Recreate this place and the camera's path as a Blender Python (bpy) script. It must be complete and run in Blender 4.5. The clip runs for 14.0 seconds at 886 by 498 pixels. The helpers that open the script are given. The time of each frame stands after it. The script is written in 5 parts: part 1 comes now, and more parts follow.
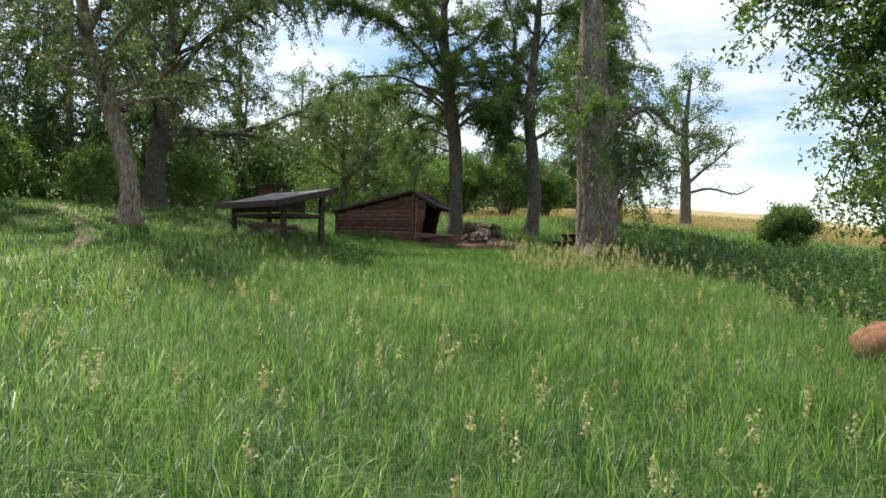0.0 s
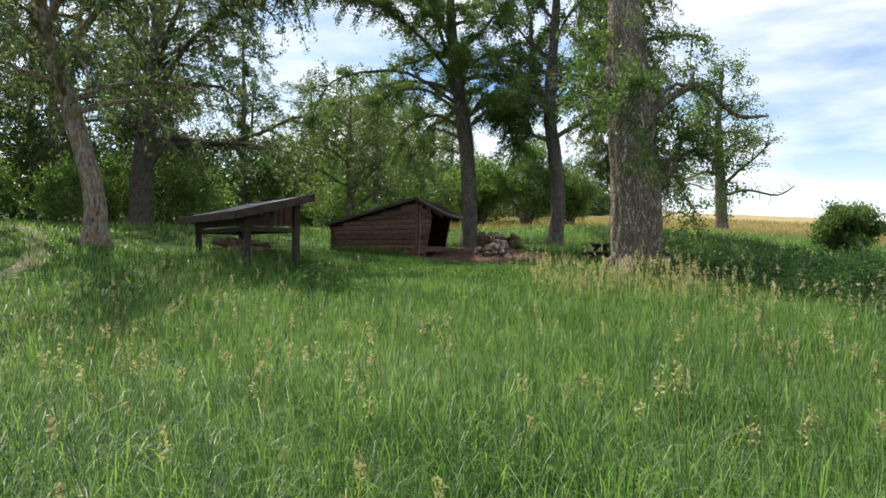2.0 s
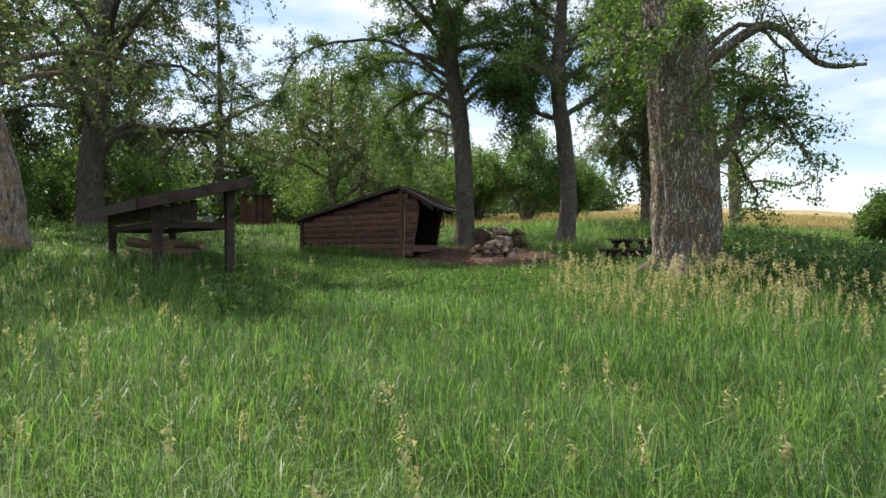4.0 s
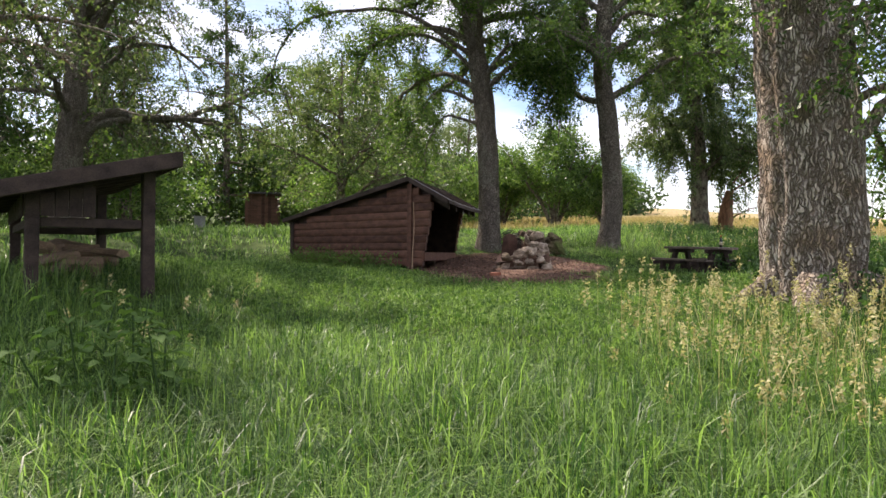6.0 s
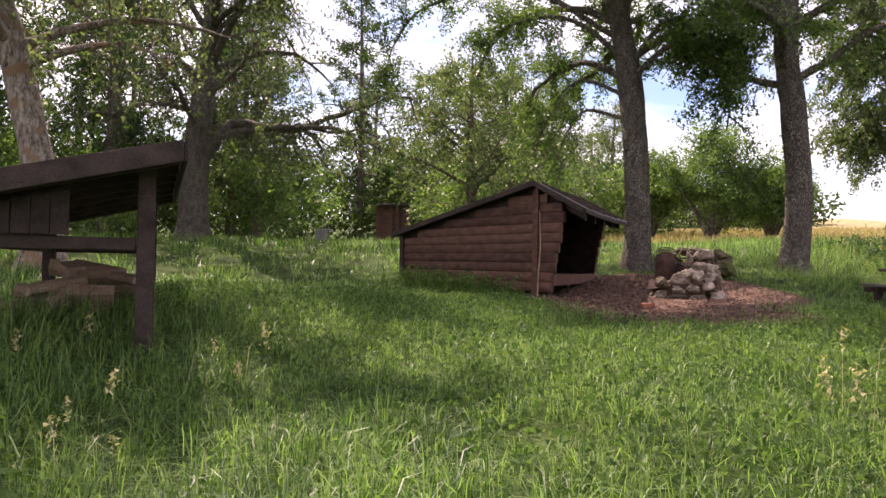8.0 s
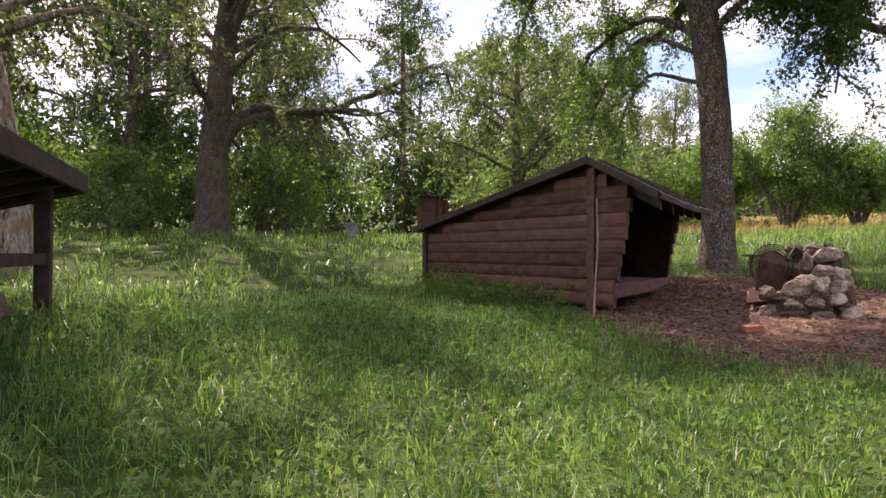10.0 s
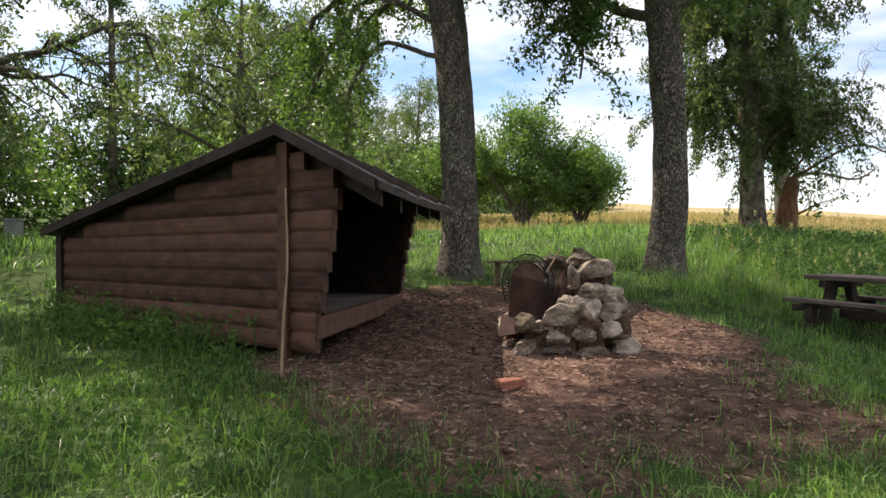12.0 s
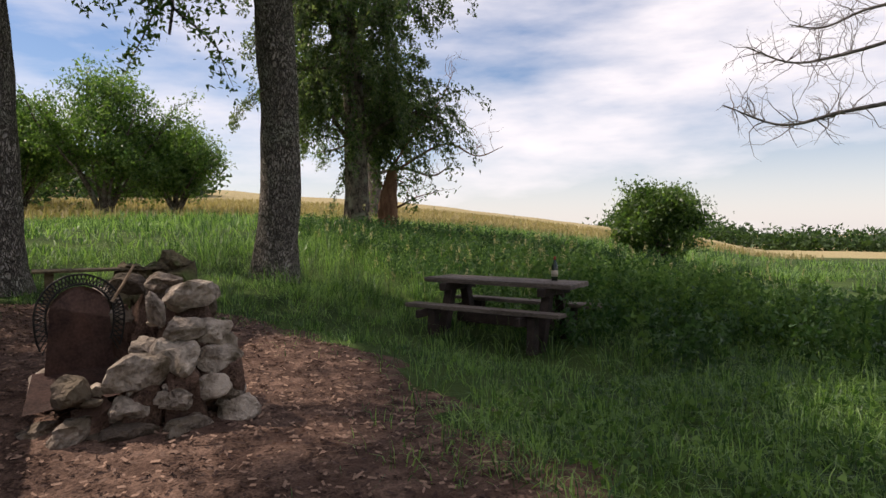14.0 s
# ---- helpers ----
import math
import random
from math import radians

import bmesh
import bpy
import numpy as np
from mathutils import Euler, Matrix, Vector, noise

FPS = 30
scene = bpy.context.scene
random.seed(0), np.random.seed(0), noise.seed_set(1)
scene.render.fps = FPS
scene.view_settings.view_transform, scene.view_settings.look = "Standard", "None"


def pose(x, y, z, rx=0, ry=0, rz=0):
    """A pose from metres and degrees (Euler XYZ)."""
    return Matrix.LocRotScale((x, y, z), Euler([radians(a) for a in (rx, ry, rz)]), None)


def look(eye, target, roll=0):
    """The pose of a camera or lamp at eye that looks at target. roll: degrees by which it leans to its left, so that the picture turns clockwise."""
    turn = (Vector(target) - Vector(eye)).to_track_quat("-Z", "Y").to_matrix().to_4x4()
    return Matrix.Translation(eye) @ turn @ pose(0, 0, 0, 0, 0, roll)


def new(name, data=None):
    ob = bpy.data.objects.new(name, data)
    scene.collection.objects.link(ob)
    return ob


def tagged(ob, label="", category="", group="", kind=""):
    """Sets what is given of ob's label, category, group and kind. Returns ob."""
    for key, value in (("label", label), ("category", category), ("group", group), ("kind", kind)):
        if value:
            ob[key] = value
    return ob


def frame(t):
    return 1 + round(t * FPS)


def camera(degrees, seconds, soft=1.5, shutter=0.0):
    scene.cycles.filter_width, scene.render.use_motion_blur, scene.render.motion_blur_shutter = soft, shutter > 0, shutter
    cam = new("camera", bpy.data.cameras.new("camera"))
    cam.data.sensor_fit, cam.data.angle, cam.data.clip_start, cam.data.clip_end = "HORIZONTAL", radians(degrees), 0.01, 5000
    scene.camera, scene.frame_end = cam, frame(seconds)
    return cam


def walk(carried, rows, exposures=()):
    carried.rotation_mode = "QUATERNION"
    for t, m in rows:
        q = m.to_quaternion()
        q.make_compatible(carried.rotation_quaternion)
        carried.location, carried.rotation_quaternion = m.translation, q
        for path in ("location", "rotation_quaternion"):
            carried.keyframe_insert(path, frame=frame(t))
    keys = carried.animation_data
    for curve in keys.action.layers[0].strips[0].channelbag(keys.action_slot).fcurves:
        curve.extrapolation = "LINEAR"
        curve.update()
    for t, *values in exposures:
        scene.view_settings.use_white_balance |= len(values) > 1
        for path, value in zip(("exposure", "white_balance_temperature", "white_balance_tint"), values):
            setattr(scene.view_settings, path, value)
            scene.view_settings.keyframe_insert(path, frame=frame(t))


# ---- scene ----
# ---- camera and walk ----
cam = camera(66.0, 14.0, soft=1.5)
PATH = [
    (0.0, 0.003, 0.003, 1.504, 0.02, -0.72, -1.94),
    (0.5, 0.111, 0.883, 1.532, 1.03, -0.71, -1.49),
    (1.0, 0.261, 1.773, 1.547, 1.70, -0.17, -0.82),
    (1.5, 0.402, 2.674, 1.559, 1.93, 0.01, -0.60),
    (2.0, 0.455, 3.570, 1.581, 2.03, 0.25, -0.46),
    (2.5, 0.480, 4.487, 1.581, 2.12, 0.17, -0.71),
    (3.0, 0.545, 5.470, 1.588, 2.09, 0.01, 0.09),
    (5.5, 0.366, 10.278, 1.709, 1.50, 0.30, 0.10),
    (6.0, 0.420, 11.071, 1.739, 3.54, 0.37, -0.40),
    (6.5, 0.531, 11.881, 1.754, 10.88, 0.52, -0.42),
    (7.0, 0.568, 12.521, 1.777, 13.49, 0.71, -0.38),
    (7.5, 0.518, 13.127, 1.823, 14.35, 1.03, -0.75),
    (8.0, 0.379, 13.829, 1.917, 15.38, 1.22, -0.90),
    (10.5, -0.034, 17.271, 2.126, 20.21, 0.30, -0.32),
    (11.0, -0.053, 18.015, 2.167, 17.48, 0.00, -0.16),
    (11.5, 0.004, 18.819, 2.225, 10.78, -0.07, 0.28),
    (12.0, 0.095, 19.536, 2.292, -0.70, 0.07, 0.28),
    (12.5, 0.142, 20.020, 2.383, -10.17, 0.29, 0.60),
    (13.0, 0.224, 20.411, 2.440, -17.00, -0.06, 0.85),
    (13.5, 0.406, 20.875, 2.458, -27.02, -0.45, 0.90),
    (14.0, 0.536, 21.291, 2.461, -33.35, -1.25, 0.55),
]
walk(cam, [(t, pose(x, y, z, 90 + pitch, roll, yaw)) for t, x, y, z, yaw, pitch, roll in PATH],
     exposures=[(0.0, 0.42, 6600, 11), (3.0, 0.36, 6600, 11), (5.5, 0.62, 6750, 16), (6.5, 0.80, 7050, 29), (8.2, 0.86, 7200, 36), (10.4, 0.88, 7200, 37), (11.0, 0.56, 6900, 17), (11.5, 0.66, 6900, 17), (12.0, 0.60, 6950, 17), (12.6, 0.26, 6900, 17), (14.0, -0.06, 6850, 21)])

# ---- world and sun ----
SUN_EL, SUN_AZ = 53.0, 42.0          # degrees up, degrees to the left of +y
world = bpy.data.worlds.new("sky")
scene.world = world
world.use_nodes = True
wn, wl = world.node_tree.nodes, world.node_tree.links
wn.clear()
sky = wn.new("ShaderNodeTexSky")
sky.sky_type, sky.sun_disc = "NISHITA", False
sky.sun_elevation, sky.sun_rotation = radians(SUN_EL), radians(-SUN_AZ)
sky.air_density, sky.dust_density, sky.ozone_density = 1.0, 0.6, 2.5
co = wn.new("ShaderNodeTexCoord")
mp = wn.new("ShaderNodeMapping")
mp.inputs["Scale"].default_value = (1.1, 1.1, 4.2)
mp.inputs["Rotation"].default_value = (0.0, 0.12, 1.1)
cl = wn.new("ShaderNodeTexNoise")
cl.inputs["Scale"].default_value, cl.inputs["Detail"].default_value, cl.inputs["Roughness"].default_value = 1.9, 7.0, 0.55
ramp = wn.new("ShaderNodeValToRGB")
ramp.color_ramp.elements[0].position, ramp.color_ramp.elements[1].position = 0.36, 0.64
cmix = wn.new("ShaderNodeMix")
cmix.data_type = "RGBA"
cmix.inputs["B"].default_value = (8.6, 8.75, 8.9, 1)
bg = wn.new("ShaderNodeBackground")
bg.inputs["Strength"].default_value = 0.125
wout = wn.new("ShaderNodeOutputWorld")
wl.new(co.outputs["Generated"], mp.inputs["Vector"])
wl.new(mp.outputs["Vector"], cl.inputs["Vector"])
wl.new(cl.outputs["Fac"], ramp.inputs["Fac"])
sep = wn.new("ShaderNodeSeparateXYZ")
haze = wn.new("ShaderNodeMapRange")
haze.interpolation_type = "SMOOTHSTEP"
for key, value in (("From Min", -0.02), ("From Max", 0.20), ("To Min", 0.6), ("To Max", 0.0)):
    haze.inputs[key].default_value = value
most = wn.new("ShaderNodeMath")
most.operation = "MAXIMUM"
wl.new(co.outputs["Generated"], sep.inputs[0])
wl.new(sep.outputs["Z"], haze.inputs["Value"])
wl.new(ramp.outputs["Color"], most.inputs[0])
wl.new(haze.outputs["Result"], most.inputs[1])
wl.new(most.outputs[0], cmix.inputs["Factor"])
hue = wn.new("ShaderNodeHueSaturation")
hue.inputs["Saturation"].default_value, hue.inputs["Value"].default_value = 1.15, 1.0
wl.new(sky.outputs["Color"], hue.inputs["Color"])
wl.new(hue.outputs["Color"], cmix.inputs["A"])
wl.new(cmix.outputs["Result"], bg.inputs["Color"])
wl.new(bg.outputs["Background"], wout.inputs["Surface"])
sun = new("sun", bpy.data.lights.new("sun", "SUN"))
sun.data.energy, sun.data.angle, sun.data.color = 5.0, radians(0.5), (1.0, 0.93, 0.82)
sun_dir = Vector((-math.sin(radians(SUN_AZ)) * math.cos(radians(SUN_EL)), math.cos(radians(SUN_AZ)) * math.cos(radians(SUN_EL)), math.sin(radians(SUN_EL))))
sun.matrix_world = look(sun_dir * 60, (0, 0, 0))


# ---- materials ----
def material(name, dark, light, scale=6.0, rough=0.8, bump=0.3, fine=40.0, stretch=(1, 1, 1), spec=0.3, third=None, through_light=0.0, metal=0.0, island=0.0, space="Object", per_object=0.0, relief=0.02):
    """Two colours mixed by coarse and fine noise, with relief; a third colour for stains; part of the light may pass through."""
    m = bpy.data.materials.new(name)
    m.use_nodes = True
    n, l = m.node_tree.nodes, m.node_tree.links
    b = n["Principled BSDF"]
    tc = n.new("ShaderNodeTexCoord")
    mp = n.new("ShaderNodeMapping")
    mp.inputs["Scale"].default_value = stretch
    l.new(tc.outputs[space], mp.inputs["Vector"])
    n1, n2 = n.new("ShaderNodeTexNoise"), n.new("ShaderNodeTexNoise")
    n1.inputs["Scale"].default_value, n1.inputs["Detail"].default_value = scale, 6
    n2.inputs["Scale"].default_value, n2.inputs["Detail"].default_value = fine, 5
    l.new(mp.outputs["Vector"], n1.inputs["Vector"])
    l.new(mp.outputs["Vector"], n2.inputs["Vector"])
    add = n.new("ShaderNodeMath")
    add.operation = "MULTIPLY_ADD"
    add.inputs[1].default_value = 0.45
    l.new(n2.outputs["Fac"], add.inputs[0])
    scl = n.new("ShaderNodeMath")
    scl.operation = "MULTIPLY"
    scl.inputs[1].default_value = 0.55
    l.new(n1.outputs["Fac"], scl.inputs[0])
    l.new(scl.outputs[0], add.inputs[2])
    val = add.outputs[0]
    if island or per_object:
        src = n.new("ShaderNodeNewGeometry").outputs["Random Per Island"] if island else n.new("ShaderNodeObjectInfo").outputs["Random"]
        a2 = n.new("ShaderNodeMath")
        a2.operation = "MULTIPLY_ADD"
        a2.inputs[1].default_value = island or per_object
        sub = n.new("ShaderNodeMath")
        sub.operation = "SUBTRACT"
        sub.inputs[1].default_value = (island or per_object) / 2
        l.new(src, a2.inputs[0])
        l.new(val, sub.inputs[0])
        l.new(sub.outputs[0], a2.inputs[2])
        val = a2.outputs[0]
    r = n.new("ShaderNodeValToRGB")
    e = r.color_ramp.elements
    e[0].position, e[0].color = 0.36, (*dark, 1)
    e[1].position, e[1].color = 0.66, (*light, 1)
    l.new(val, r.inputs["Fac"])
    colour = r.outputs["Color"]
    if third:
        n3 = n.new("ShaderNodeTexNoise")
        n3.inputs["Scale"].default_value, n3.inputs["Detail"].default_value = scale * 0.45, 8
        l.new(tc.outputs[space], n3.inputs["Vector"])
        r3 = n.new("ShaderNodeValToRGB")
        r3.color_ramp.elements[0].position, r3.color_ramp.elements[1].position = 0.52, 0.64
        l.new(n3.outputs["Fac"], r3.inputs["Fac"])
        mx = n.new("ShaderNodeMix")
        mx.data_type = "RGBA"
        mx.inputs["B"].default_value = (*third, 1)
        l.new(r3.outputs["Color"], mx.inputs["Factor"])
        l.new(colour, mx.inputs["A"])
        colour = mx.outputs["Result"]
    l.new(colour, b.inputs["Base Color"])
    b.inputs["Roughness"].default_value, b.inputs["Specular IOR Level"].default_value, b.inputs["Metallic"].default_value = rough, spec, metal
    if bump:
        bp = n.new("ShaderNodeBump")
        bp.inputs["Strength"].default_value, bp.inputs["Distance"].default_value = bump, relief
        l.new(n2.outputs["Fac"], bp.inputs["Height"])
        l.new(bp.outputs["Normal"], b.inputs["Normal"])
    if through_light:
        tr = n.new("ShaderNodeBsdfTranslucent")
        br = n.new("ShaderNodeMix")
        br.data_type, br.blend_type = "RGBA", "MULTIPLY"
        br.inputs["Factor"].default_value = 1.0
        br.inputs["B"].default_value = (1.45, 1.6, 0.85, 1)
        l.new(colour, br.inputs["A"])
        l.new(br.outputs["Result"], tr.inputs["Color"])
        ms = n.new("ShaderNodeMixShader")
        ms.inputs["Fac"].default_value = through_light
        l.new(b.outputs["BSDF"], ms.inputs[1])
        l.new(tr.outputs["BSDF"], ms.inputs[2])
        l.new(ms.outputs["Shader"], n["Material Output"].inputs["Surface"])
    return m


GRASS = material("meadow_grass", (0.030, 0.082, 0.020), (0.20, 0.32, 0.095), 0.6, 0.44, 0, 3.0, spec=0.5, through_light=0.48, island=0.8)
# darker copy of the grass green, with shade put into the colour
SHADE_GRASS = material("shade_dark_grass", (0.025, 0.065, 0.02), (0.08, 0.15, 0.05), 0.7, 0.45, 0, 3.0, through_light=0.4, island=0.35)
HERB = material("clover_leaf", (0.04, 0.09, 0.025), (0.13, 0.21, 0.06), 0.8, 0.7, 0, 4.0, spec=0.15, through_light=0.4, island=0.3)
SEED = material("seed_head", (0.30, 0.26, 0.13), (0.55, 0.50, 0.30), 3.0, 0.8, 0, 20.0, through_light=0.3, island=0.4)
FIELD_GRASS = material("ripe_field", (0.25, 0.20, 0.095), (0.42, 0.35, 0.18), 0.5, 0.8, 0, 4.0, through_light=0.25, island=0.3)
LEAF = material("ash_leaf", (0.035, 0.08, 0.02), (0.13, 0.20, 0.055), 1.0, 0.45, 0, 5.0, spec=0.5, through_light=0.52, island=0.4)
BIRCH_LEAF = material("birch_leaf", (0.045, 0.08, 0.03), (0.15, 0.19, 0.085), 1.0, 0.4, 0, 5.0, spec=0.55, through_light=0.52, island=0.4)
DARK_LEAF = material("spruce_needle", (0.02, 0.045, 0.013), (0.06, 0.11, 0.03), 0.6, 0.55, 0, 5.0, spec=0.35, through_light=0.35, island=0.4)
APPLE_LEAF = material("apple_leaf", (0.05, 0.11, 0.028), (0.17, 0.26, 0.075), 0.8, 0.45, 0, 5.0, spec=0.5, through_light=0.52, island=0.4)
BROAD_LEAF = material("burdock_leaf", (0.05, 0.11, 0.03), (0.13, 0.22, 0.06), 6.0, 0.75, 0.2, 40.0, spec=0.15, through_light=0.4)
BARK = material("grey_bark", (0.022, 0.018, 0.014), (0.27, 0.22, 0.17), 7.0, 0.95, 1.0, 24.0, stretch=(1.6, 1.6, 0.8), spec=0.15, third=(0.24, 0.235, 0.17), relief=0.05)
PALE_BARK = material("pale_cracked_bark", (0.05, 0.035, 0.025), (0.50, 0.43, 0.35), 6.0, 0.95, 1.0, 20.0, stretch=(1.9, 1.9, 0.5), spec=0.15, third=(0.26, 0.17, 0.10), relief=0.08)
DEAD_WOOD = material("dead_branch_wood", (0.06, 0.05, 0.045), (0.22, 0.19, 0.16), 5.0, 0.9, 0.5, 40.0, spec=0.2)
SPLIT_WOOD = material("split_orange_wood", (0.11, 0.05, 0.028), (0.30, 0.165, 0.09), 5.0, 0.9, 0.6, 40.0, stretch=(2, 2, 0.5), spec=0.2)
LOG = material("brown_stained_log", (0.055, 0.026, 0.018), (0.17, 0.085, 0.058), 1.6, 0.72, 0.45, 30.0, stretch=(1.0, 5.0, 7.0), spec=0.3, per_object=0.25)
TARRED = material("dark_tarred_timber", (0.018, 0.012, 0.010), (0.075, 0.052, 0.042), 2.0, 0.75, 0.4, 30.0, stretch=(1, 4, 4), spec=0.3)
FELT = material("roofing_felt", (0.022, 0.021, 0.021), (0.085, 0.08, 0.078), 1.5, 0.45, 0.5, 60.0, spec=0.5, third=(0.15, 0.145, 0.14))
PLANK = material("weathered_table_plank", (0.09, 0.07, 0.055), (0.30, 0.24, 0.20), 1.5, 0.8, 0.4, 24.0, stretch=(1, 7, 7), spec=0.3, per_object=0.2)
PALE_POLE = material("peeled_pole", (0.20, 0.13, 0.08), (0.42, 0.31, 0.21), 4.0, 0.85, 0.4, 50.0, stretch=(4, 4, 0.5))
MULCH = material("bark_mulch", (0.035, 0.02, 0.015), (0.23, 0.145, 0.105), 9.0, 0.95, 1.0, 60.0, third=(0.10, 0.06, 0.044), spec=0.1)
CHIP = material("wood_chip", (0.055, 0.03, 0.022), (0.29, 0.185, 0.13), 4.0, 0.9, 0, 20.0, island=0.6)
STONE = material("granite_stone", (0.10, 0.075, 0.055), (0.46, 0.38, 0.30), 7.0, 0.9, 1.0, 30.0, spec=0.3, third=(0.13, 0.10, 0.065), per_object=0.5, relief=0.035)
RUST = material("rusted_iron", (0.05, 0.028, 0.022), (0.15, 0.085, 0.065), 6.0, 0.8, 0.3, 50.0, spec=0.3)
IRON = material("black_iron", (0.012, 0.012, 0.012), (0.04, 0.035, 0.03), 8.0, 0.5, 0.2, 60.0, spec=0.5, metal=0.6)
MOSS_WOOD = material("mossy_rotten_wood", (0.04, 0.03, 0.018), (0.20, 0.16, 0.09), 3.0, 0.95, 0.9, 25.0, third=(0.08, 0.11, 0.03))
FIREWOOD = material("split_firewood", (0.14, 0.09, 0.06), (0.36, 0.26, 0.18), 3.0, 0.85, 0.4, 30.0, stretch=(1, 5, 5))
PATH_DIRT = material("trodden_dirt", (0.14, 0.11, 0.075), (0.34, 0.28, 0.20), 2.0, 0.95, 0.5, 30.0)
GLASS_DARK = material("dark_green_glass", (0.006, 0.016, 0.008), (0.01, 0.03, 0.014), 4.0, 0.12, 0, 20.0, spec=0.6)
PAPER = material("bottle_label", (0.35, 0.30, 0.22), (0.55, 0.48, 0.38), 10.0, 0.7, 0, 40.0)
RED_FOIL = material("red_cap_foil", (0.25, 0.04, 0.02), (0.40, 0.08, 0.05), 10.0, 0.5, 0, 40.0)
GREY_BOX = material("grey_painted_box", (0.16, 0.17, 0.16), (0.32, 0.33, 0.31), 3.0, 0.7, 0.2, 30.0)


def ground_material():
    m = bpy.data.materials.new("ground_cover")
    m.use_nodes = True
    n, l = m.node_tree.nodes, m.node_tree.links
    b = n["Principled BSDF"]
    g = n.new("ShaderNodeNewGeometry")
    xyz = n.new("ShaderNodeSeparateXYZ")
    l.new(g.outputs["Position"], xyz.inputs[0])
    noises = []
    for s, d in ((0.08, 6), (0.9, 6), (14.0, 4)):
        t = n.new("ShaderNodeTexNoise")
        t.inputs["Scale"].default_value, t.inputs["Detail"].default_value = s, d
        l.new(g.outputs["Position"], t.inputs["Vector"])
        noises.append(t)

    def ramp_of(src, a, ca, c, cc):
        r = n.new("ShaderNodeValToRGB")
        e = r.color_ramp.elements
        e[0].position, e[0].color, e[1].position, e[1].color = a, (*ca, 1), c, (*cc, 1)
        l.new(src, r.inputs["Fac"])
        return r.outputs["Color"]

    green = ramp_of(noises[1].outputs["Fac"], 0.35, (0.028, 0.05, 0.012), 0.68, (0.075, 0.115, 0.03))
    tan = ramp_of(noises[1].outputs["Fac"], 0.3, (0.27, 0.22, 0.105), 0.7, (0.41, 0.34, 0.18))
    # the ripe field begins beyond the meadow
    mad = n.new("ShaderNodeMath")
    mad.operation = "MULTIPLY_ADD"
    mad.inputs[1].default_value = 26.0
    l.new(noises[0].outputs["Fac"], mad.inputs[0])
    edge = n.new("ShaderNodeMath")
    edge.operation = "ADD"
    edge.inputs[1].default_value = 3.0
    l.new(xyz.outputs["X"], edge.inputs[0])
    west = n.new("ShaderNodeMath")
    west.operation = "MINIMUM"
    west.inputs[1].default_value = 0.0
    l.new(edge.outputs[0], west.inputs[0])
    shift = n.new("ShaderNodeMath")
    shift.operation = "MULTIPLY_ADD"
    shift.inputs[1].default_value = 4.0
    l.new(west.outputs[0], shift.inputs[0])
    l.new(xyz.outputs["Y"], shift.inputs[2])
    l.new(shift.outputs[0], mad.inputs[2])
    rng = n.new("ShaderNodeMapRange")
    rng.inputs["From Min"].default_value, rng.inputs["From Max"].default_value = 66.0, 72.0
    l.new(mad.outputs[0], rng.inputs["Value"])
    mx = n.new("ShaderNodeMix")
    mx.data_type = "RGBA"
    l.new(rng.outputs["Result"], mx.inputs["Factor"])
    l.new(green, mx.inputs["A"])
    l.new(tan, mx.inputs["B"])
    l.new(mx.outputs["Result"], b.inputs["Base Color"])
    b.inputs["Roughness"].default_value, b.inputs["Specular IOR Level"].default_value = 0.95, 0.1
    bp = n.new("ShaderNodeBump")
    bp.inputs["Strength"].default_value, bp.inputs["Distance"].default_value = 0.8, 0.06
    l.new(noises[2].outputs["Fac"], bp.inputs["Height"])
    l.new(bp.outputs["Normal"], b.inputs["Normal"])
    return m


GROUND = ground_material()


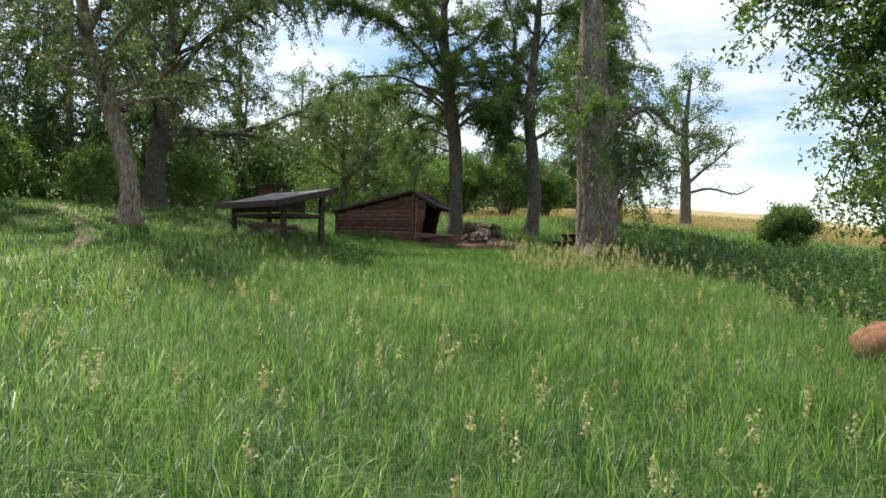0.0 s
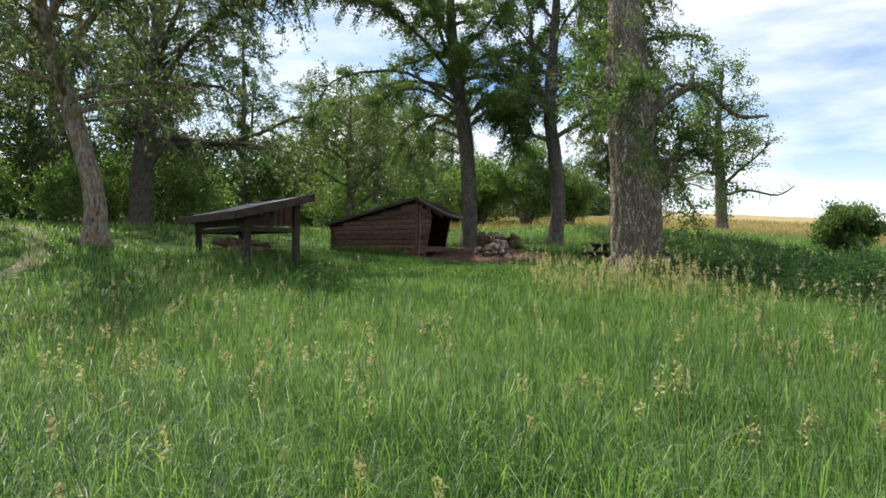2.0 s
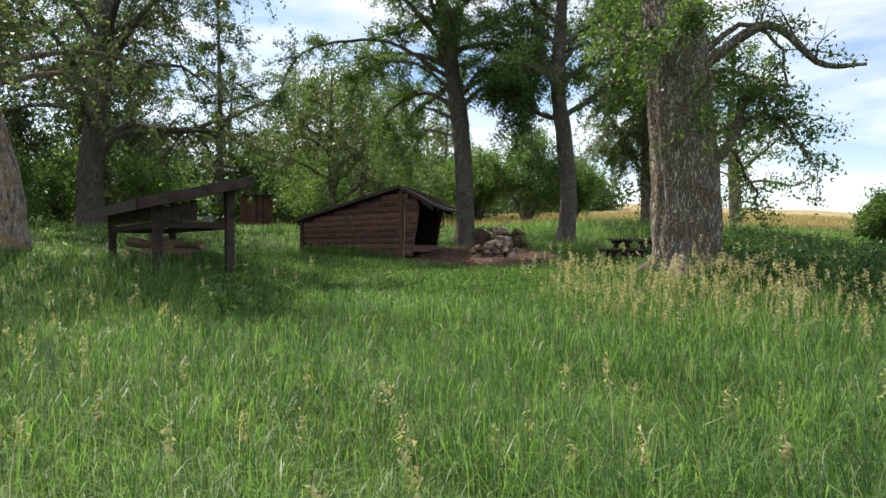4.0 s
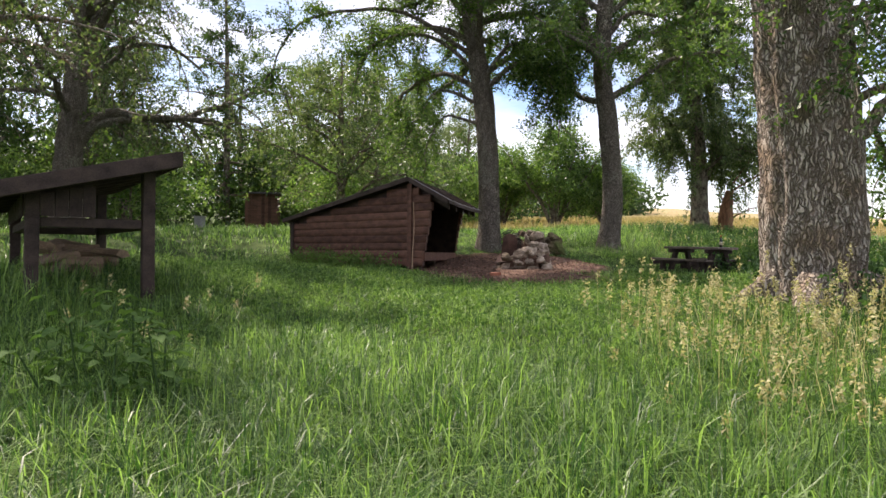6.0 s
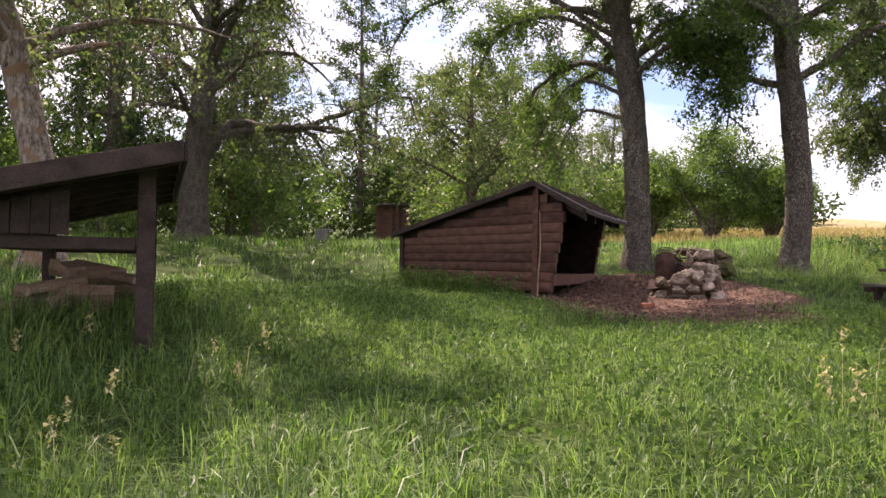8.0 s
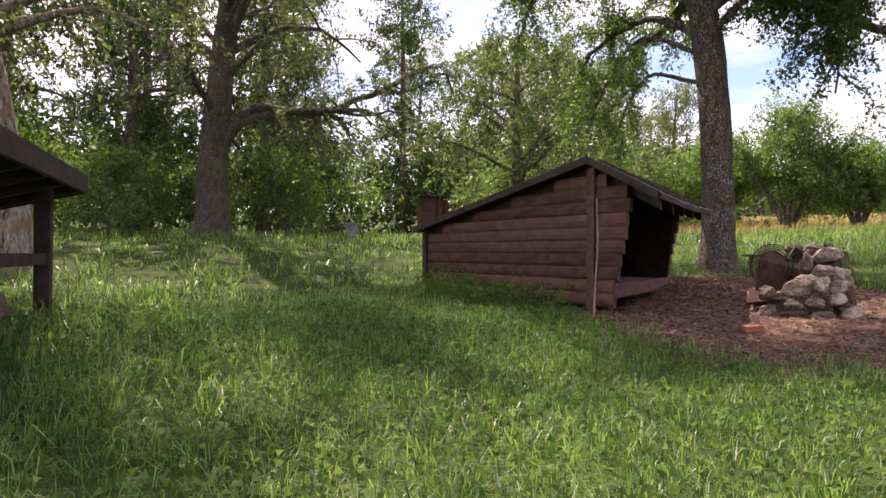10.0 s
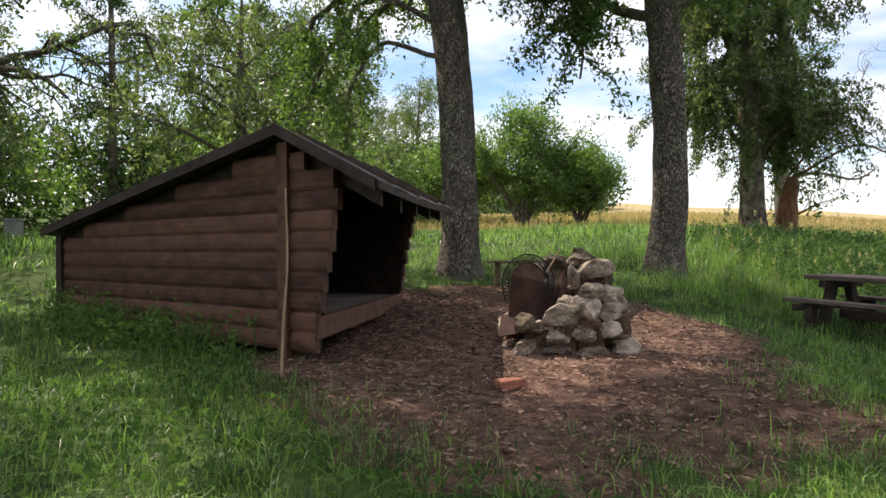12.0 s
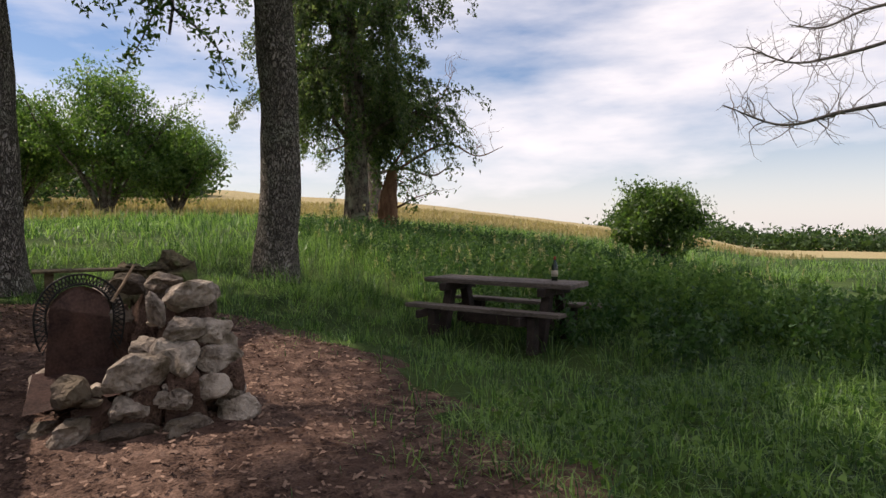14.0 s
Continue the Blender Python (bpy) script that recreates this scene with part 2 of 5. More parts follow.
def cracked_bark(name, dark, light, stain, fissure, scale):
    """Deep upright fissures between pale plates, lichen and brown stains."""
    m = material(name, dark, light, 5.0, 0.95, 0, 30.0, stretch=(1.6, 1.6, 0.7), spec=0.15, third=stain)
    n, l = m.node_tree.nodes, m.node_tree.links
    b = n["Principled BSDF"]
    tc, mp, wob = n.new("ShaderNodeTexCoord"), n.new("ShaderNodeMapping"), n.new("ShaderNodeTexNoise")
    wob.inputs["Scale"].default_value, wob.inputs["Detail"].default_value = 5.0, 3
    l.new(tc.outputs["Object"], wob.inputs["Vector"])
    mixv = n.new("ShaderNodeMix")
    mixv.data_type, mixv.blend_type = "RGBA", "ADD"
    mixv.inputs["Factor"].default_value = 0.22
    l.new(tc.outputs["Object"], mixv.inputs["A"])
    l.new(wob.outputs["Color"], mixv.inputs["B"])
    mp.inputs["Scale"].default_value = scale
    l.new(mixv.outputs["Result"], mp.inputs["Vector"])
    vor = n.new("ShaderNodeTexVoronoi")
    vor.feature = "DISTANCE_TO_EDGE"
    vor.inputs["Scale"].default_value = 1.0
    l.new(mp.outputs["Vector"], vor.inputs["Vector"])
    rp = n.new("ShaderNodeMapRange")
    rp.inputs["From Min"].default_value, rp.inputs["From Max"].default_value = 0.0, 0.22
    l.new(vor.outputs["Distance"], rp.inputs["Value"])
    old = b.inputs["Base Color"].links[0].from_socket
    mx = n.new("ShaderNodeMix")
    mx.data_type = "RGBA"
    mx.inputs["A"].default_value = (*fissure, 1)
    l.new(rp.outputs["Result"], mx.inputs["Factor"])
    l.new(old, mx.inputs["B"])
    l.new(mx.outputs["Result"], b.inputs["Base Color"])
    bp = n.new("ShaderNodeBump")
    bp.inputs["Strength"].default_value, bp.inputs["Distance"].default_value = 1.0, 0.06
    l.new(rp.outputs["Result"], bp.inputs["Height"])
    l.new(bp.outputs["Normal"], b.inputs["Normal"])
    return m


CRACKED_BARK = cracked_bark("deeply_cracked_bark", (0.26, 0.215, 0.165), (0.60, 0.54, 0.46), (0.34, 0.26, 0.18), (0.19, 0.15, 0.115), (24.0, 24.0, 3.0))
ASH_BARK = cracked_bark("lichened_ash_bark", (0.15, 0.13, 0.105), (0.43, 0.38, 0.32), (0.34, 0.33, 0.26), (0.09, 0.075, 0.06), (36.0, 36.0, 8.0))


# ---- mesh helpers ----
def link_mesh(name, verts, faces, mat, parent=None, label="", smooth=False):
    me = bpy.data.meshes.new(name)
    if isinstance(faces, np.ndarray):
        verts = np.asarray(verts, dtype=np.float32)
        k = faces.shape[1]
        me.vertices.add(len(verts))
        me.vertices.foreach_set("co", verts.ravel())
        me.loops.add(faces.size)
        me.loops.foreach_set("vertex_index", faces.astype(np.int32).ravel())
        me.polygons.add(len(faces))
        me.polygons.foreach_set("loop_start", np.arange(0, faces.size, k, dtype=np.int32))
        me.update(calc_edges=True)
    else:
        me.from_pydata([tuple(v) for v in verts], [], [tuple(f) for f in faces])
    me.materials.append(mat)
    if smooth:
        me.polygons.foreach_set("use_smooth", np.ones(len(me.polygons), dtype=bool))
    ob = new(name, me)
    if parent is not None:
        ob.parent = parent
    if label:
        ob["label"] = label
    return ob


def part(name, bm, mat, parent, label="", smooth=False):
    me = bpy.data.meshes.new(name)
    bm.normal_update()
    bm.to_mesh(me)
    bm.free()
    me.materials.append(mat)
    if smooth:
        me.polygons.foreach_set("use_smooth", np.ones(len(me.polygons), dtype=bool))
    ob = new(name, me)
    if parent is not None:
        ob.parent = parent
    if label:
        ob["label"] = label
    return ob


def box(x0, x1, y0, y1, z0, z1, bevel=0.01, m=None, rough=0.0, rng=None):
    """A bevelled board, optionally transformed and slightly uneven."""
    bm = bmesh.new()
    bmesh.ops.create_cube(bm, size=1.0)
    for v in bm.verts:
        v.co = Vector(((x0 + x1) / 2 + v.co.x * (x1 - x0), (y0 + y1) / 2 + v.co.y * (y1 - y0), (z0 + z1) / 2 + v.co.z * (z1 - z0)))
        if rough and rng is not None:
            v.co += Vector(rng.uniform(-rough, rough, 3))
    if bevel:
        bmesh.ops.bevel(bm, geom=bm.edges[:], offset=bevel, segments=2, affect="EDGES", profile=0.6)
    if m is not None:
        bm.transform(m)
    return bm


def stone_bm(rng, size, detail=2, lump=0.22):
    bm = bmesh.new()
    bmesh.ops.create_icosphere(bm, subdivisions=detail, radius=0.5)
    off = Vector(rng.uniform(-50, 50, 3))
    cuts = [Vector(rng.normal(size=3)).normalized() for _ in range(13)]
    lim = [rng.uniform(0.27, 0.42) for _ in cuts]
    for v in bm.verts:
        for c, q in zip(cuts, lim):
            d = v.co.dot(c)
            if d > q:
                v.co -= c * (d - q)
        v.co += v.co.normalized() * (noise.noise(v.co * 2.6 + off) * lump * 0.4 + noise.noise(v.co * 9 + off) * lump * 0.16)
        v.co = Vector((v.co.x * size[0], v.co.y * size[1], v.co.z * size[2])) * 1.12
    return bm


def tube_data(points, radii, sides=8, jitter=0.0, seed=0):
    """Vertices and quads of a tapered tube along points."""
    p = np.asarray(points, float)
    t = np.gradient(p, axis=0)
    t /= np.linalg.norm(t, axis=1)[:, None] + 1e-9
    ref = np.where(np.abs(t[:, 2:3]) > 0.9, np.array([[1.0, 0, 0]]), np.array([[0, 0, 1.0]]))
    a = np.cross(ref, t)
    for i in range(1, len(a)):
        a[i] = a[i - 1] - t[i] * np.dot(a[i - 1], t[i])
    a /= np.linalg.norm(a, axis=1)[:, None] + 1e-9
    b = np.cross(t, a)
    ang = np.linspace(0, 2 * np.pi, sides, endpoint=False)
    r = np.asarray(radii, float)[:, None] * np.ones((1, sides))
    if jitter:
        rs = np.random.RandomState(seed)
        r = r * (1 + jitter * rs.uniform(-1, 1, r.shape) + jitter * 0.8 * np.sin(3 * ang + rs.uniform(0, 6))[None])
        if sides > 30:
            row = np.arange(len(p))[:, None]
            r = r * (1 + 0.035 * np.sin(13 * ang[None] + 1.3 * np.sin(row * 0.7)) + 0.02 * np.sin(21 * ang[None] + row))
    v = p[:, None] + a[:, None] * (np.cos(ang)[None, :, None] * r[..., None]) + b[:, None] * (np.sin(ang)[None, :, None] * r[..., None])
    n = len(p)
    i, j = np.meshgrid(np.arange(n - 1), np.arange(sides), indexing="ij")
    f = np.stack([i * sides + j, i * sides + (j + 1) % sides, (i + 1) * sides + (j + 1) % sides, (i + 1) * sides + j], -1).reshape(-1, 4)
    return v.reshape(-1, 3), f


def capped(points, radii, sides=10, jitter=0.0, seed=0):
    """A tube whose ends are closed."""
    p = np.asarray(points, float)
    p = np.vstack([p[0] - (p[1] - p[0]) * 0.01, p[0], p[1:-1], p[-1], p[-1] + (p[-1] - p[-2]) * 0.01])
    return tube_data(p, np.r_[0.002, radii, 0.002], sides, jitter, seed)


def merge(chunks):
    vs, fs, o = [], [], 0
    for v, f in chunks:
        vs.append(v)
        fs.append(f + o)
        o += len(v)
    return np.concatenate(vs), np.concatenate(fs)


def smooth_path(ctrl, n):
    """A Catmull-Rom curve through control points."""
    c = np.asarray(ctrl, float)
    c = np.vstack([2 * c[0] - c[1], c, 2 * c[-1] - c[-2]])
    out = []
    for u in np.linspace(0, len(c) - 3 - 1e-6, n):
        k = int(u)
        s = u - k
        p0, p1, p2, p3 = c[k:k + 4]
        out.append(0.5 * (2 * p1 + (p2 - p0) * s + (2 * p0 - 5 * p1 + 4 * p2 - p3) * s * s + (3 * p1 - p0 - 3 * p2 + p3) * s ** 3))
    return np.array(out)


# ---- terrain ----
PROFILE_Y = (-400, -10, 0, 6, 10.3, 13.8, 17.3, 20, 22, 25.5, 28, 31, 37, 60)
NEAR_DROP_AZ = (-90, 18, 26, 40, 50, 60, 90)
NEAR_BASE = (2.3, 2.3, 2.2, 1.75, 1.35, 0.95, 0.6)
PROFILE_Z = (-3.0, 0.1, 0.2, 0.32, 0.42, 0.62, 0.85, 1.08, 1.2, 1.38, 1.58, 1.80, 2.4, 3.2)
CREST_AZ = (-90, -60, 4, 16, 23, 32, 40, 48, 53, 58, 90)
CREST_EL = (2.0, 3.0, 3.9, 3.8, 3.2, 2.6, 1.7, 0.6, 0.0, -1.2, -1.4)


def smoothstep(v, a, b):
    t = np.clip((v - a) / (b - a), 0, 1)
    return t * t * (3 - 2 * t)


def height(x, y):
    x, y = np.asarray(x, float), np.asarray(y, float)
    near = np.interp(y, PROFILE_Y, PROFILE_Z)
    near = near + 0.05 * np.sin(x * 0.9 + 1.0) * np.cos(y * 0.7) + 0.03 * np.sin(x * 2.1 + y * 1.7)
    near = near + 0.46 * np.exp(-((x + 4.9) / 2.4) ** 2 - ((y - 19.6) / 3.4) ** 2) - 0.28 * smoothstep(x, 3.0, 5.2) * smoothstep(y, 23, 26) * (1 - smoothstep(y, 29, 33)) + 0.16 * np.exp(-((x - 4.2) / 1.7) ** 2 - ((y - 19.2) / 2.2) ** 2)
    near = near - 0.45 * smoothstep(x, 5.5, 13) * smoothstep(y, 20, 28)
    dx, dy = x - 0.3, y - 20.0
    r = np.hypot(dx, dy)
    az = np.degrees(np.arctan2(dx, dy))
    el = np.interp(az, CREST_AZ, CREST_EL)
    f = np.clip((r - 12) / 118.0, 0, 1) ** 0.55
    far = np.interp(az, NEAR_DROP_AZ, NEAR_BASE) + np.minimum(r, 130 + 200 * (el < 0)) * np.tan(np.radians(el * f)) - np.maximum(r - 130, 0) * 0.02 * (el > 0)
    far = far + 0.25 * np.sin(x * 0.11 + 0.5) * np.cos(y * 0.09) * smoothstep(r, 25, 70)
    w = smoothstep(r, 9, 20) * (1 - smoothstep(np.abs(az), 68, 100))
    return near * (1 - w) + far * w


def hz(x, y):
    return float(height(x, y))


def clearing(x, y):
    """Below 1 on the bark-mulch clearing before the shelter."""
    x, y = np.asarray(x, float), np.asarray(y, float)
    q = ((x - 0.85 + 0.06 * (y - 26)) / 2.1) ** 2 + ((y - 26.3) / 3.5) ** 2
    return q + 0.16 * np.sin(x * 2.7 + 1) * np.cos(y * 2.3) + 0.10 * np.sin(x * 6.1 + y * 4.7)


gs = np.sinh(np.linspace(-5.6, 5.6, 231)) / np.sinh(5.6)
gx, gy = np.meshgrid(gs * 1500 + 1.0, gs * 1500 + 20.0)
gi = np.arange(231 * 231).reshape(231, 231)
gf = np.stack([gi[:-1, :-1], gi[:-1, 1:], gi[1:, 1:], gi[1:, :-1]], -1).reshape(-1, 4)
ground = link_mesh("ground", np.stack([gx, gy, height(gx, gy)], -1).reshape(-1, 3), gf, GROUND, smooth=True)
tagged(ground, "uneven green meadow rising to a ripe field", "ground", kind="structure")

# mulch clearing, a sheet just above the ground
cx, cy = np.meshgrid(np.linspace(-2.6, 4.6, 110), np.linspace(21.6, 31.0, 140))
cq = clearing(cx, cy)
ci = np.arange(cx.size).reshape(cx.shape)
cf = np.stack([ci[:-1, :-1], ci[:-1, 1:], ci[1:, 1:], ci[1:, :-1]], -1).reshape(-1, 4)
cz = height(cx, cy) + 0.035 * np.clip((1.25 - cq) * 2, -1, 1) + 0.008 * np.sin(cx * 9) * np.cos(cy * 8)
clearing_ob = link_mesh("bark_clearing", np.stack([cx, cy, cz], -1).reshape(-1, 3), cf, MULCH, smooth=True)
tagged(clearing_ob, "reddish brown bark mulch clearing before the shelter", "ground", kind="structure")
rs = np.random.RandomState(3)
n = 26000
px, py = rs.uniform(-2.4, 4.4, n), rs.uniform(22, 30.5, n)
keep = clearing(px, py) < 1.15
px, py = px[keep], py[keep]
n = len(px)
a, sz, wd = rs.uniform(0, 6.28, n), rs.uniform(0.006, 0.024, n), rs.uniform(0.003, 0.008, n)
ux, uy = np.cos(a), np.sin(a)
pz = height(px, py) + 0.035 * np.clip((1.25 - clearing(px, py)) * 2, -1, 1) + 0.014
tilt = rs.uniform(-0.35, 0.35, n) * sz
cv = np.stack([np.stack([px - ux * sz - uy * wd, py - uy * sz + ux * wd, pz - tilt], -1), np.stack([px + ux * sz - uy * wd, py + uy * sz + ux * wd, pz + tilt], -1),
               np.stack([px + ux * sz + uy * wd, py + uy * sz - ux * wd, pz + tilt + 0.006], -1), np.stack([px - ux * sz + uy * wd, py - uy * sz - ux * wd, pz - tilt + 0.006], -1)], 1)
tagged(link_mesh("wood_chips", cv.reshape(-1, 3), np.arange(4 * n).reshape(n, 4), CHIP), "scattered brown bark and wood chips on the ground", "wood chips", kind="stuff")

# trodden path that leads off through the meadow
tp = smooth_path([(-10.5, 6, 0), (-9.3, 10, 0), (-9.6, 15, 0), (-11, 21, 0), (-15, 27, 0), (-22, 33, 0)], 60)
tn = np.gradient(tp, axis=0)
tn = np.stack([-tn[:, 1], tn[:, 0]], -1) / np.linalg.norm(tn, axis=1)[:, None]
rows_v = [tp[:, :2] + tn * k * (0.55 + 0.1 * np.sin(np.arange(60) * 0.9))[:, None] for k in (-1, -0.5, 0, 0.5, 1)]
tv = np.stack([np.column_stack([r, height(r[:, 0], r[:, 1]) + 0.05 - 0.04 * abs(k - 2)]) for k, r in enumerate(rows_v)], 1)
ti = np.arange(300).reshape(60, 5)
tf = np.stack([ti[:-1, :-1], ti[:-1, 1:], ti[1:, 1:], ti[1:, :-1]], -1).reshape(-1, 4)
tagged(link_mesh("footpath", tv.reshape(-1, 3), tf, PATH_DIRT, smooth=True), "pale trodden dirt footpath through the grass", "path", kind="structure")


# ---- log shelter ----
SO = Vector((-0.85, 25.05, 0))            # front near corner
SU = Vector((-3.45, 2.71, 0)).normalized()  # along the near wall, to the rear
SV = Vector((0.5, 2.85, 0)).normalized()    # along the open front
SD, SL = 4.39, 2.90
SM = Matrix(((SU.x, SV.x, 0, SO.x), (SU.y, SV.y, 0, SO.y), (0, 0, 1, 0), (0, 0, 0, 1)))
RIDGE_X, RIDGE_Z, EAVE_X, EAVE_Z, REAR_X, REAR_Z = 0.38, 3.31, -0.72, 2.80, 4.72, 2.56


def roof_z(x):
    return RIDGE_Z - (RIDGE_Z - EAVE_Z) * (RIDGE_X - x) / (RIDGE_X - EAVE_X) if x < RIDGE_X else RIDGE_Z - (RIDGE_Z - REAR_Z) * (x - RIDGE_X) / (REAR_X - RIDGE_X)


def shelter():
    rng = np.random.RandomState(11)
    root = new("log_shelter")
    root.location = (0, 0, 0)
    tagged(root, "brown timber lean-to shelter with felt roof and open front", "shelter")
    step, base = 0.163, 1.47

    def log_wall(y, name, x_end):
        wall = part(name, box(0.3, 0.42, y - 0.02, y + 0.09, base, roof_z(0.36) - 0.13, 0.012, SM), TARRED, root)
        z, k = base, 0
        while z < RIDGE_Z - 0.15:
            z1 = z + step - 0.001
            front = -0.02 - 0.30 * (z - 1.6) / 1.3
            rear = x_end
            while rear > front + 0.2 and roof_z(rear) - 0.09 < z1:
                rear -= 0.04
            while front < 0.3 and roof_z(front) - 0.09 < z1:
                front += 0.03
            if rear < front + 0.35:
                break
            # a half-round log, its face bulging outwards
            prof = [(-0.055, 0.0), (-0.075, 0.2), (-0.082, 0.5), (-0.072, 0.82), (-0.05, 1.0), (0.05, 1.0), (0.06, 0.5), (0.05, 0.0)]
            ns = 9
            bm = bmesh.new()
            rings = []
            off = rng.uniform(-9, 9)
            for i in range(ns + 1):
                x = front + rng.uniform(-0.015, 0.015) * (i == 0) + (rear - front) * i / ns
                w = 0.006 * noise.noise((x * 1.7, off, k))
                rings.append([bm.verts.new(SM @ Vector((x, y + p[0] * (1 if y < 1 else -1) + w, z + (z1 - z) * p[1] + w))) for p in prof])
            for r0, r1 in zip(rings, rings[1:]):
                for i in range(8):
                    bm.faces.new((r0[i], r0[(i + 1) % 8], r1[(i + 1) % 8], r1[i]))
            bm.faces.new(rings[0])
            bm.faces.new(rings[-1][::-1])
            bmesh.ops.recalc_face_normals(bm, faces=bm.faces[:])
            part("log", bm, LOG, wall)
            z += step
            k += 1
        # panel added behind the logs to stop light in their gaps
        inner = y + (0.062 if y < 1 else -0.085)
        bm = bmesh.new()
        poly = [(0.0, base), (SD, base), (SD, roof_z(SD) - 0.1), (RIDGE_X, RIDGE_Z - 0.1), (-0.2, roof_z(-0.2) - 0.1)]
        q0 = [bm.verts.new(SM @ Vector((x, inner, zz))) for x, zz in poly]
        q1 = [bm.verts.new(SM @ Vector((x, inner + 0.023, zz))) for x, zz in poly]
        bm.faces.new(q0)
        bm.faces.new(q1[::-1])
        for i in range(5):
            bm.faces.new((q0[i], q0[(i + 1) % 5], q1[(i + 1) % 5], q1[i]))
        bmesh.ops.recalc_face_normals(bm, faces=bm.faces[:])
        part("backing_panel", bm, TARRED, wall)
        return wall

    log_wall(0.0, "side_wall", SD)
    log_wall(SL, "side_wall", SD)
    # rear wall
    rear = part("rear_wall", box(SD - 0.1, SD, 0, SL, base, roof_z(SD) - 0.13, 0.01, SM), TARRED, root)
    z = base
    while z < roof_z(SD) - 0.25:
        part("log", box(SD, SD + 0.06, -0.03, SL + 0.03, z, z + step - 0.01, 0.02, SM), LOG, rear)
        z += step
    # corner and ridge posts
    for x in (0.30, SD - 0.02):
        for y in (-0.13, SL + 0.02):
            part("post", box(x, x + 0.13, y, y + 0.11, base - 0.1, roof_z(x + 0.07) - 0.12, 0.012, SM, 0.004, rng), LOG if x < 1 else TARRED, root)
    # platform
    plat = part("platform", box(0.0, SD - 0.1, 0.09, SL - 0.09, 1.66, 1.72, 0.005, SM), TARRED, root)
    for i in range(11):
        x = 0.02 + i * 0.38
        part("plank", box(x, x + 0.37, 0.09, SL - 0.09, 1.722, 1.75, 0.006, SM, 0.002, rng), PLANK, plat)
    part("front_beam", box(-0.05, 0.06, -0.05, SL + 0.05, 1.58, 1.76, 0.015, SM), LOG, root, "reddish brown front beam")
    for y in (0.25, SL / 2, SL - 0.25):
        part("footing", box(0.15, 0.35, y - 0.1, y + 0.1, 1.1, 1.66, 0.02, SM, 0.015, rng), STONE, root)
        part("footing", box(SD - 0.4, SD - 0.2, y - 0.1, y + 0.1, 1.2, 1.66, 0.02, SM, 0.015, rng), STONE, root)
    # roof: two slabs, laps of felt, rake boards and fascias
    y0, y1 = -0.22, SL + 0.42
    th = 0.07

    def slab(xa, xb, ya, yb, lift, thick, mat, name, parent, label=""):
        bm = bmesh.new()
        ns = 6
        top, bot = [], []
        for i in range(ns + 1):
            y = ya + (yb - ya) * i / ns
            sag = -0.025 * math.sin(math.pi * (y - y0) / (y1 - y0))
            top.append([bm.verts.new(SM @ Vector((x, y, roof_z(x) + lift + thick + sag))) for x in (xa, xb)])
            bot.append([bm.verts.new(SM @ Vector((x, y, roof_z(x) + lift + sag))) for x in (xa, xb)])
        for i in range(ns):
            bm.faces.new((top[i][0], top[i][1], top[i + 1][1], top[i + 1][0]))
            bm.faces.new((bot[i][0], bot[i + 1][0], bot[i + 1][1], bot[i][1]))
            bm.faces.new((top[i][0], top[i + 1][0], bot[i + 1][0], bot[i][0]))
            bm.faces.new((top[i][1], bot[i][1], bot[i + 1][1], top[i + 1][1]))
        bm.faces.new((top[0][0], bot[0][0], bot[0][1], top[0][1]))
        bm.faces.new((top[-1][0], top[-1][1], bot[-1][1], bot[-1][0]))
        bmesh.ops.recalc_face_normals(bm, faces=bm.faces[:])
        return part(name, bm, mat, parent, label)

    front = slab(EAVE_X, RIDGE_X, y0, y1, -th, th, TARRED, "front_roof", root)
    back = slab(RIDGE_X, REAR_X, y0, y1, -th, th, TARRED, "rear_roof", root)
    nf = 7
    for i in range(nf):
        ya = y0 - 0.02 + (y1 - y0 + 0.04) * i / nf
        slab(EAVE_X - 0.03, RIDGE_X, ya, ya + (y1 - y0) / nf + 0.05, 0.004 + 0.006 * (i % 2), 0.008, FELT, "felt_strip", front, "grey weathered felt strip")
        slab(RIDGE_X, REAR_X + 0.03, ya, ya + (y1 - y0) / nf + 0.05, 0.004 + 0.006 * (i % 2), 0.008, FELT, "felt_strip", back, "grey weathered felt strip")
        if i:
            slab(EAVE_X - 0.02, RIDGE_X, ya - 0.02, ya + 0.02, 0.02, 0.03, TARRED, "batten", front)
    for ya in (y0 - 0.03, y1 - 0.0):
        slab(EAVE_X, RIDGE_X, ya, ya + 0.03, -0.085, 0.09, TARRED, "rake_board", root)
        slab(RIDGE_X, REAR_X, ya, ya + 0.03, -0.085, 0.09, TARRED, "rake_board", root)
    slab(EAVE_X - 0.035, EAVE_X - 0.004, y0, y1, -0.055, 0.055, TARRED, "fascia", root)
    slab(REAR_X + 0.004, REAR_X + 0.035, y0, y1, -0.055, 0.055, TARRED, "fascia", root)
    for i in range(5):
        y = 0.1 + (SL - 0.2) * i / 4
        slab(EAVE_X + 0.05, RIDGE_X, y - 0.035, y + 0.035, -th - 0.12, 0.115, TARRED, "rafter", root)
        slab(RIDGE_X, REAR_X - 0.05, y - 0.035, y + 0.035, -th - 0.12, 0.115, TARRED, "rafter", root)
    return root


shelter()
v, f = capped(smooth_path([(-1.03, 24.52, 1.20), (-1.02, 24.56, 1.75), (-1.0, 24.62, 2.2), (-1.02, 24.66, 2.76)], 18), np.linspace(0.012, 0.008, 18), 8, 0.1, 2)
tagged(link_mesh("leaning_pole", v, f, PALE_POLE, smooth=True), "thin pale peeled pole leaning on the shelter wall", "pole")


